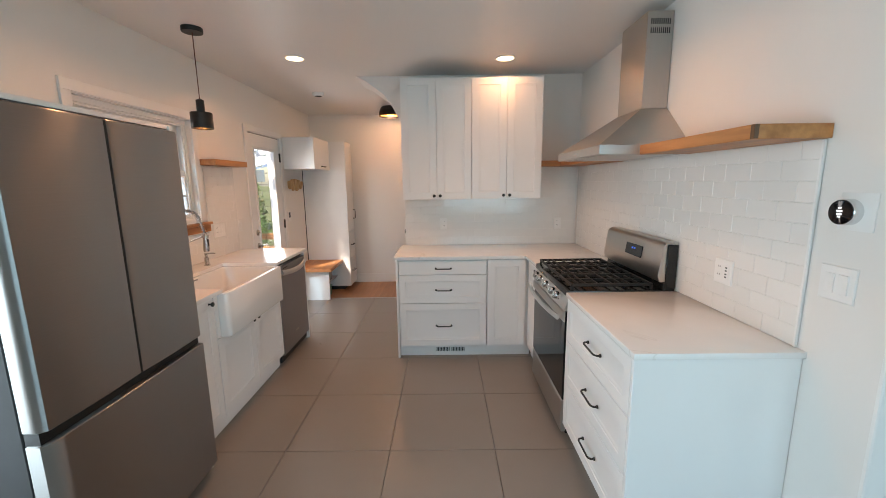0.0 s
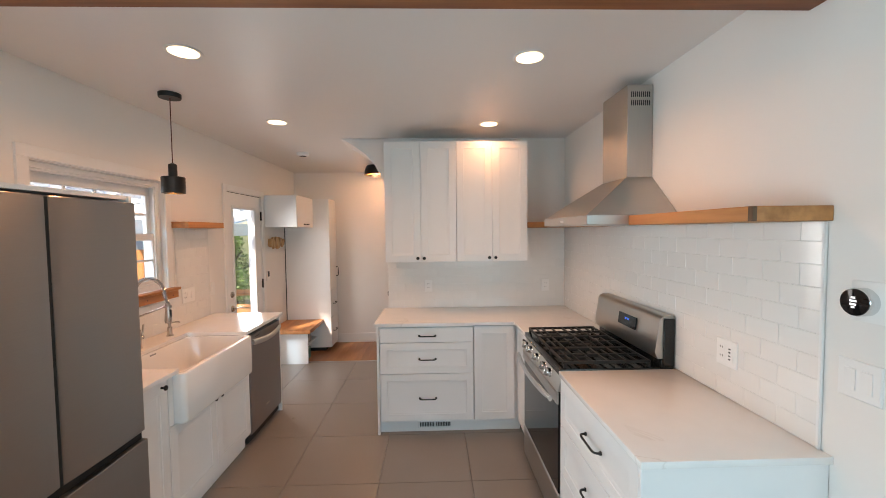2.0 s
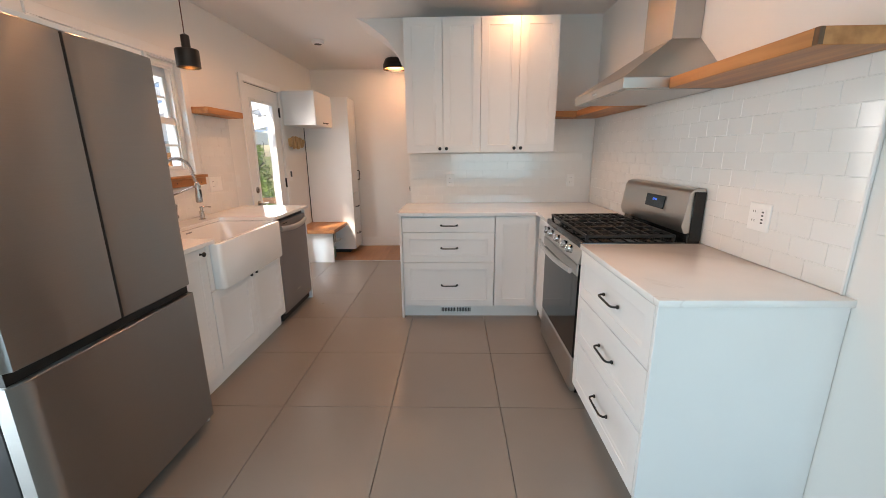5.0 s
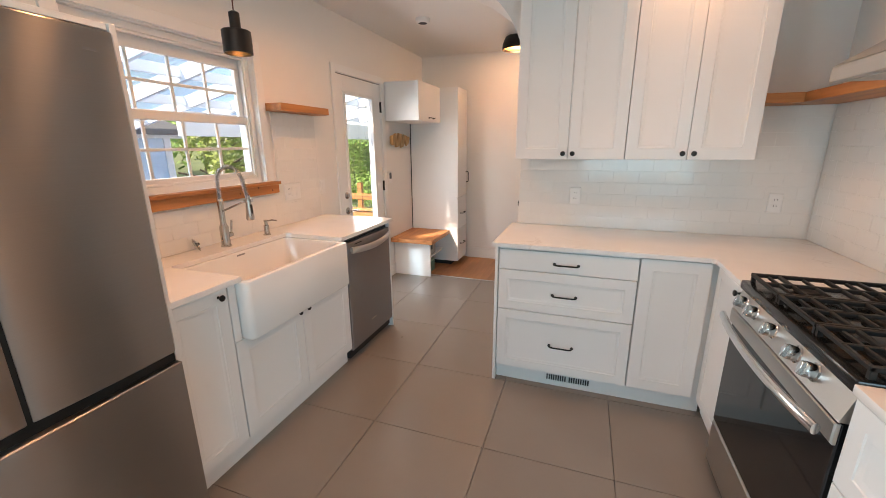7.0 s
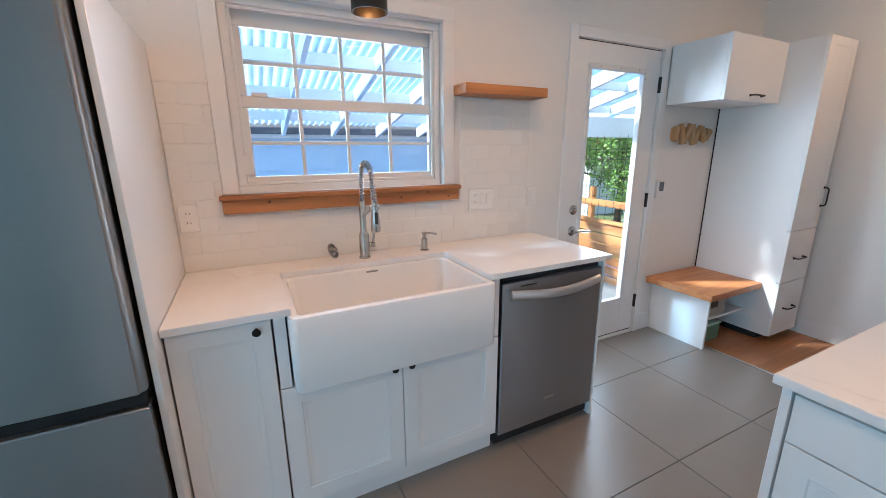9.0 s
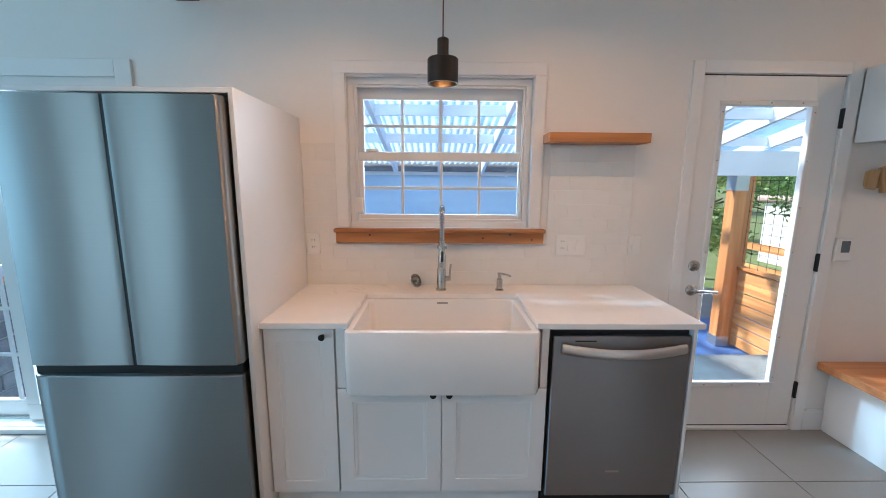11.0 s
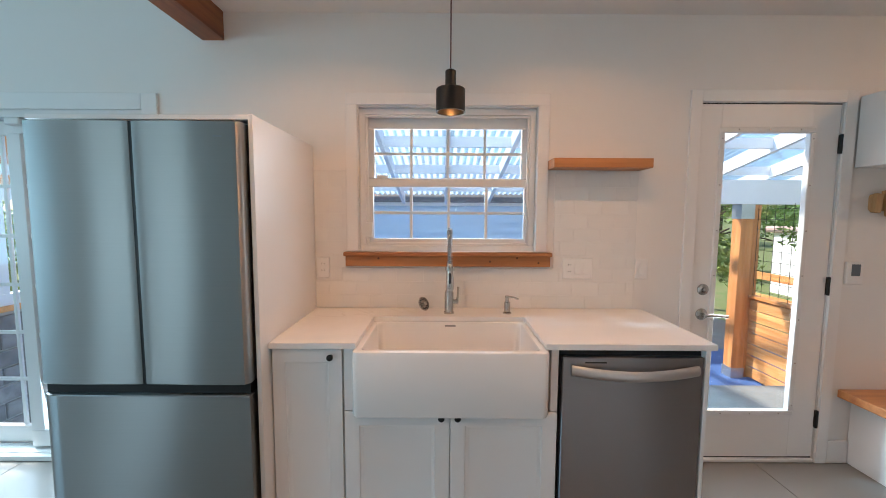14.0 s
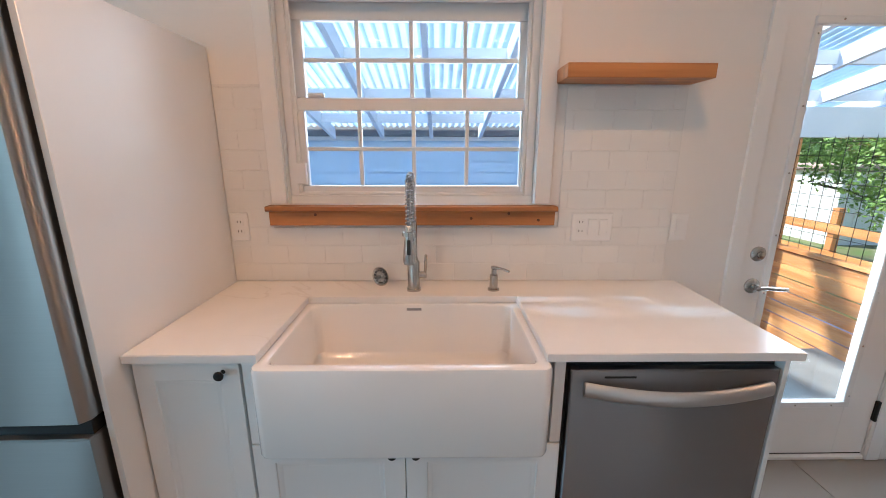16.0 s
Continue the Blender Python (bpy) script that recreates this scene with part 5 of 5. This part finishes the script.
part("fascia", B(SHX + 0.02, SHX + 0.06, 0.2, 5.6, 1.585, 1.66), M_WHITEP, shd)
part("gutter", B(SHX + 0.061, SHX + 0.15, 0.2, 5.6, 1.635, 1.715, 0.012, 2), M_GUTTER, shd, "dark gutter with leaf litter")
bm = bmesh.new()
va = [[bm.verts.new((x, y, z)) for x, z in ((SHX + 0.13, 1.69), (SHX + 0.13, 1.72), (-8.3, 2.55), (-8.3, 2.52))] for y in (0.2, 5.6)]
bm.faces.new(va[0]); bm.faces.new(va[1][::-1])
for j in range(4):
    bm.faces.new((va[0][j], va[0][(j + 1) % 4], va[1][(j + 1) % 4], va[1][j]))
part("roof", bm, mat("shed_roof", (0.16, 0.155, 0.15), 0.8, 0, 0.3, 10.0, 0.3, 60), shd)

# side porch seen through the sliding door: block half wall, white windows, timber
pw = thing("porch_wall", -3.3, -0.95, GZ, "grey block half wall with a cedar sill", "low wall", "", "structure")
part("core", B(-5.0, W - 0.17, -1.10, -0.972, GZ, 0.62), M_MORTAR, pw)
part("sill", B(-5.0, W - 0.17, -1.12, -0.93, 0.622, 0.665, 0.004), M_CEDAR_O, pw, "cedar sill board")
pwn = thing("porch_window", -3.3, -1.0, 0.67, "white framed porch window with a timber head", "window")
for a, b in ((-5.0, -4.92), (-4.0, -3.92), (-3.05, -2.97), (-2.25, -2.17)):
    part("mullion", B(a, b, -1.06, -0.98, 0.667, 1.62), M_WHITEP, pwn)
part("frame_bottom", B(-5.0, W - 0.17, -1.07, -0.97, 0.666, 0.76), M_WHITEP, pwn)
part("frame_top", B(-5.0, W - 0.17, -1.07, -0.97, 1.55, 1.66), M_WHITEP, pwn)
part("head_rail", B(-5.0, W - 0.17, -1.07, -0.96, 1.661, 1.76), M_CEDAR_O, pwn, "cedar rail")
part("head_white", B(-5.0, W - 0.17, -1.07, -0.97, 1.761, 1.85), M_WHITEP, pwn)
part("head_board", B(-5.0, W - 0.17, -1.07, -0.95, 1.851, 2.35), M_CEDAR_O, pwn, "rough timber board")
structure("pavement_porch", B(-5.2, W - 0.165, -1.0, 1.88, GZ - 0.1, GZ + 0.02), M_PATIO, "blue porch floor")


def leaf_cloud(bm, cx, cy, cz, rx, ry, rz, n, size, rng, droop=0.0):
    """Many small bent leaves, thicker towards the outside, in lumps."""
    lumps = [Vector((rng.uniform(-0.7, 0.7) * rx, rng.uniform(-0.7, 0.7) * ry, rng.uniform(-0.7, 0.7) * rz)) for _ in range(14)]
    for _ in range(n):
        l = rng.choice(lumps)
        d = Vector((rng.gauss(0, 1), rng.gauss(0, 1), rng.gauss(0, 1))).normalized()
        p = Vector((cx, cy, cz)) + l + Vector((d.x * rx, d.y * ry, d.z * rz)) * 0.38 * rng.uniform(0.6, 1.05)
        u = Vector((rng.gauss(0, 1), rng.gauss(0, 1), rng.gauss(0, 0.6) - droop)).normalized()
        w = u.cross(d + Vector((0.01, 0.02, 0.03))).normalized()
        s = size * rng.uniform(0.6, 1.3)
        a = [p, p + u * s * 0.5 + w * s * 0.28, p + u * s, p + u * s * 0.5 - w * s * 0.28]
        vs = [bm.verts.new(q) for q in a]
        bm.faces.new(vs)


def plant(name, x, y, h, r, n, size, leaf, label, category, seed, trunk=0.09, low=0.25):
    rng = random.Random(seed)
    t = thing(name, x, y, GZ, label, category)
    bm = bmesh.new()
    tip = Vector((x + rng.uniform(-0.2, 0.2), y + rng.uniform(-0.2, 0.2), GZ + h * 0.75))
    segs = 6
    for i in range(segs):
        a = Vector((x, y, GZ)).lerp(tip, i / segs)
        b = Vector((x, y, GZ)).lerp(tip, (i + 1) / segs)
        ra, rb = trunk * (1 - 0.75 * i / segs), trunk * (1 - 0.75 * (i + 1) / segs)
        q = (b - a).to_track_quat("Z", "Y").to_matrix().to_4x4()
        bmesh.ops.create_cone(bm, cap_ends=True, segments=8, radius1=ra, radius2=rb, depth=(b - a).length, matrix=Matrix.Translation((a + b) / 2) @ q)
        if i > 1:
            for _ in range(3):
                e = b + Vector((rng.uniform(-1, 1) * r * 0.8, rng.uniform(-1, 1) * r * 0.8, rng.uniform(0.1, 0.5) * h * 0.3))
                tube(bm, [b, b.lerp(e, 0.5) + Vector((0, 0, 0.05)), e], rb * 0.4, 5)
    part("trunk", bm, M_BARK, t)
    bm = bmesh.new()
    leaf_cloud(bm, x, y, GZ + h * (low + 1) / 2, r, r, h * (1 - low) / 2, n, size, rng)
    part("crown", bm, leaf, t)
    return t


plant("hedge", -6.5, 10.1, 2.7, 1.0, 7500, 0.085, M_LEAF, "dense green ivy-like hedge beyond the rail fence", "hedge", 1, low=0.02)
plant("hedge", -4.9, 10.1, 2.7, 1.0, 7500, 0.085, M_LEAF, "dense green ivy-like hedge beyond the rail fence", "hedge", 12, low=0.02)
plant("hedge", -12.0, 13.5, 2.6, 1.4, 5500, 0.12, M_LEAF, "dense green hedge at the garden edge", "hedge", 2, low=0.02)
plant("tree", -7.7, 8.1, 2.7, 0.9, 3000, 0.11, M_LEAF2, "small tree with light green foliage", "tree", 3, low=0.1)
plant("tree", -9.5, 15.0, 4.6, 1.9, 3500, 0.16, M_LEAF3, "tree with rusty green foliage", "tree", 4, low=0.3)
plant("tree", -13.0, 12.0, 6.5, 2.8, 4500, 0.22, M_LEAF, "tall dark green tree at the garden end", "tree", 5, low=0.2)
gs = thing("white_garden_shed", -8.95, 11.7, GZ, "small white garden shed with a pinkish roof", "shed")
part("wall", B(-9.6, -8.3, 11.0, 12.4, GZ, 1.06), M_WHITEP, gs)
part("roof", B(-9.75, -8.15, 10.85, 12.55, 1.061, 1.22, 0.05), mat("pink_shingle", (0.50, 0.36, 0.33), 0.8, 0, 0.2, 10.0), gs)
part("door", B(-8.2995, -8.285, 11.4, 12.0, GZ + 0.05, 0.9), M_WHITEP, gs)
plant("shrub", -4.4, -2.3, 2.0, 0.75, 2500, 0.12, M_LEAF2, "light green shrub outside the porch window", "shrub", 6, trunk=0.04, low=0.1)
plant("shrub", -3.2, -2.6, 1.8, 0.8, 2500, 0.11, M_LEAF, "green shrub outside the porch window", "shrub", 7, trunk=0.04, low=0.1)
rng = random.Random(9)
bm = bmesh.new()
for _ in range(60):
    leaf_cloud(bm, rng.uniform(-60, -22), rng.uniform(-30, 50), rng.uniform(1.0, 5.0), 4.0, 5.0, 3.0, 170, 0.8, rng)
tagged(mesh_ob("far_trees", bm, M_LEAF), "far band of dark green trees", "trees", "", "stuff")

# ---- pieces: floor tiles, planks, wall tiles, blocks ----
POOL = {}


def tile_mesh(key, w, h, d, chamfer, material, axis):
    """A shallow block lying in a plane, with a chamfered face; shared by alike pieces."""
    k = (key, round(w, 3), round(h, 3), axis)
    if k not in POOL:
        if axis == "z":
            bm = bmesh.new()
            lo_ = [bm.verts.new((x, y, -d)) for x, y in ((0, 0), (w, 0), (w, h), (0, h))]
            mi = [bm.verts.new((x, y, -chamfer)) for x, y in ((0, 0), (w, 0), (w, h), (0, h))]
            hi_ = [bm.verts.new((x, y, 0)) for x, y in ((chamfer, chamfer), (w - chamfer, chamfer), (w - chamfer, h - chamfer), (chamfer, h - chamfer))]
            for a, b in ((lo_, mi), (mi, hi_)):
                for i in range(4):
                    bm.faces.new((a[i], a[(i + 1) % 4], b[(i + 1) % 4], b[i]))
            bm.faces.new(hi_)
        else:
            sg = {"x+": 1, "x-": -1, "y-": -1, "y+": 1}[axis]
            bm = rings(axis[0], 0, sg, 0, w, 0, h, [(0, 0), (0, d - chamfer), (chamfer, d)])
        bmesh.ops.recalc_face_normals(bm, faces=bm.faces)
        me = bpy.data.meshes.new(key)
        bm.to_mesh(me)
        bm.free()
        me.materials.append(material)
        POOL[k] = me
    return POOL[k]


floor_ob, mud_ob = bpy.data.objects["floor"], bpy.data.objects["floor_mudroom"]
T, J = 0.610, 0.0028
i0, j0 = math.floor((W + 0.315) / T), math.floor((SOUTH - 2.694) / T)
for i in range(i0, i0 + 12):
    for j in range(j0, j0 + 16):
        x0, x1 = max(-0.315 + i * T + J / 2, W), min(-0.315 + (i + 1) * T - J / 2, LIVE_E)
        y0, y1 = max(2.694 + j * T + J / 2, SOUTH), min(2.694 + (j + 1) * T - J / 2, 5.148)
        if x1 - x0 < 0.01 or y1 - y0 < 0.01 or (x0 > E_ + 0.1 and y0 > 1.2):
            continue
        piece("tile", tile_mesh("tile", x1 - x0, y1 - y0, 0.011, 0.0015, M_TILE, "z"), floor_ob, x0, y0, 0)
rng = random.Random(5)
x = W
while x < 1.98:
    y = 5.152
    w = min(0.083, 1.99 - x)
    first = True
    while y < FAR - 0.02:
        l = min(rng.uniform(0.2, 0.9) if first else 0.9, FAR - 0.002 - y)
        first = False
        piece("plank", tile_mesh("plank", w - 0.0012, l - 0.0012, 0.011, 0.0008, M_PLANK, "z"), mud_ob, x, y, 0)
        y += l
    x += w
structure("trim_threshold", B(W, 1.9, 5.140, 5.156, -0.01, 0.004, 0.0015), M_GALV, "thin metal strip where tile meets oak")


def tile_wall(name, axis, face, u0, u1, z0, z1, keep, label):
    """Running bond of 3 by 6 inch glazed tiles on a white grout bed."""
    sg = 1 if axis[1] == "+" else -1
    TW, TH, g = 0.1524, 0.0762, 0.0016
    bed = bmesh.new()
    cells = []
    r, z = 0, z0
    while z < z1 - 0.005:
        h = min(TH, z1 - z)
        u = u0 - (TW / 2 if r % 2 else 0)
        while u < u1 - 0.004:
            a, b = max(u, u0), min(u + TW, u1)
            for a_, b_ in keep(a, b, z, z + h):
                if b_ - a_ > 0.008:
                    cells.append((a_, b_, z, z + h))
            u += TW
        z += h
        r += 1
    for a, b, c, d in cells:
        if axis[0] == "x":
            box(bed, face, face + sg * 0.004, a, b, c, d)
        else:
            box(bed, a, b, face, face + sg * 0.004, c, d)
    root = structure(name, bed, M_GROUT_W, label)
    for a, b, c, d in cells:
        me = tile_mesh("wall_tile", b - a - g, d - c - g, *{"backsplash_east": (0.0056, 0.0012), "backsplash_north": (0.0050, 0.0008), "backsplash_west": (0.0052, 0.0009)}[name], M_SUBWAY, axis)
        p_ = (face, a + g / 2, c + g / 2) if axis[0] == "x" else (a + g / 2, face, c + g / 2)
        piece("wall_tile", me, root, *p_)
    return root


tile_wall("backsplash_east", "x-", E_ - 0.0005, 1.426, N - 0.009, TOP + 0.001, SZ0 - 0.001, lambda a, b, c, d: [(a, b)], "glossy white subway tile backsplash on the range wall")
tile_wall("backsplash_north", "y-", N - 0.0005, -0.369, E_ - 0.010, TOP + 0.001, SZ0 - 0.001, lambda a, b, c, d: [(a, b)] if d < 1.385 else [(max(a, 0.882), b)], "glossy white subway tile backsplash under wall cabinets")


def round_window(a, b, c, d):
    if d < 1.158:
        return [(a, b)]
    return [(a, min(b, wy0 - 0.067)), (max(a, wy1 + 0.103), b)] if d > 1.158 else []


tile_wall("backsplash_west", "x+", W + 0.0005, 1.970, 3.770, TOP + 0.001, SZ0 + 0.02, round_window, "white subway tile backsplash round the sink window")
for r in range(7):
    z = GZ + 0.02 + r * 0.148
    x = -5.0 - (0.16 if r % 2 else 0)
    while x < W - 0.19:
        a, b = max(x, -5.0) + 0.008, min(x + 0.32, W - 0.175) - 0.008
        if b - a > 0.03:
            piece("block", tile_mesh("block", b - a, 0.132, 0.022, 0.006, M_BLOCKW, "y+"), pw, a, -0.972, z)
        x += 0.32
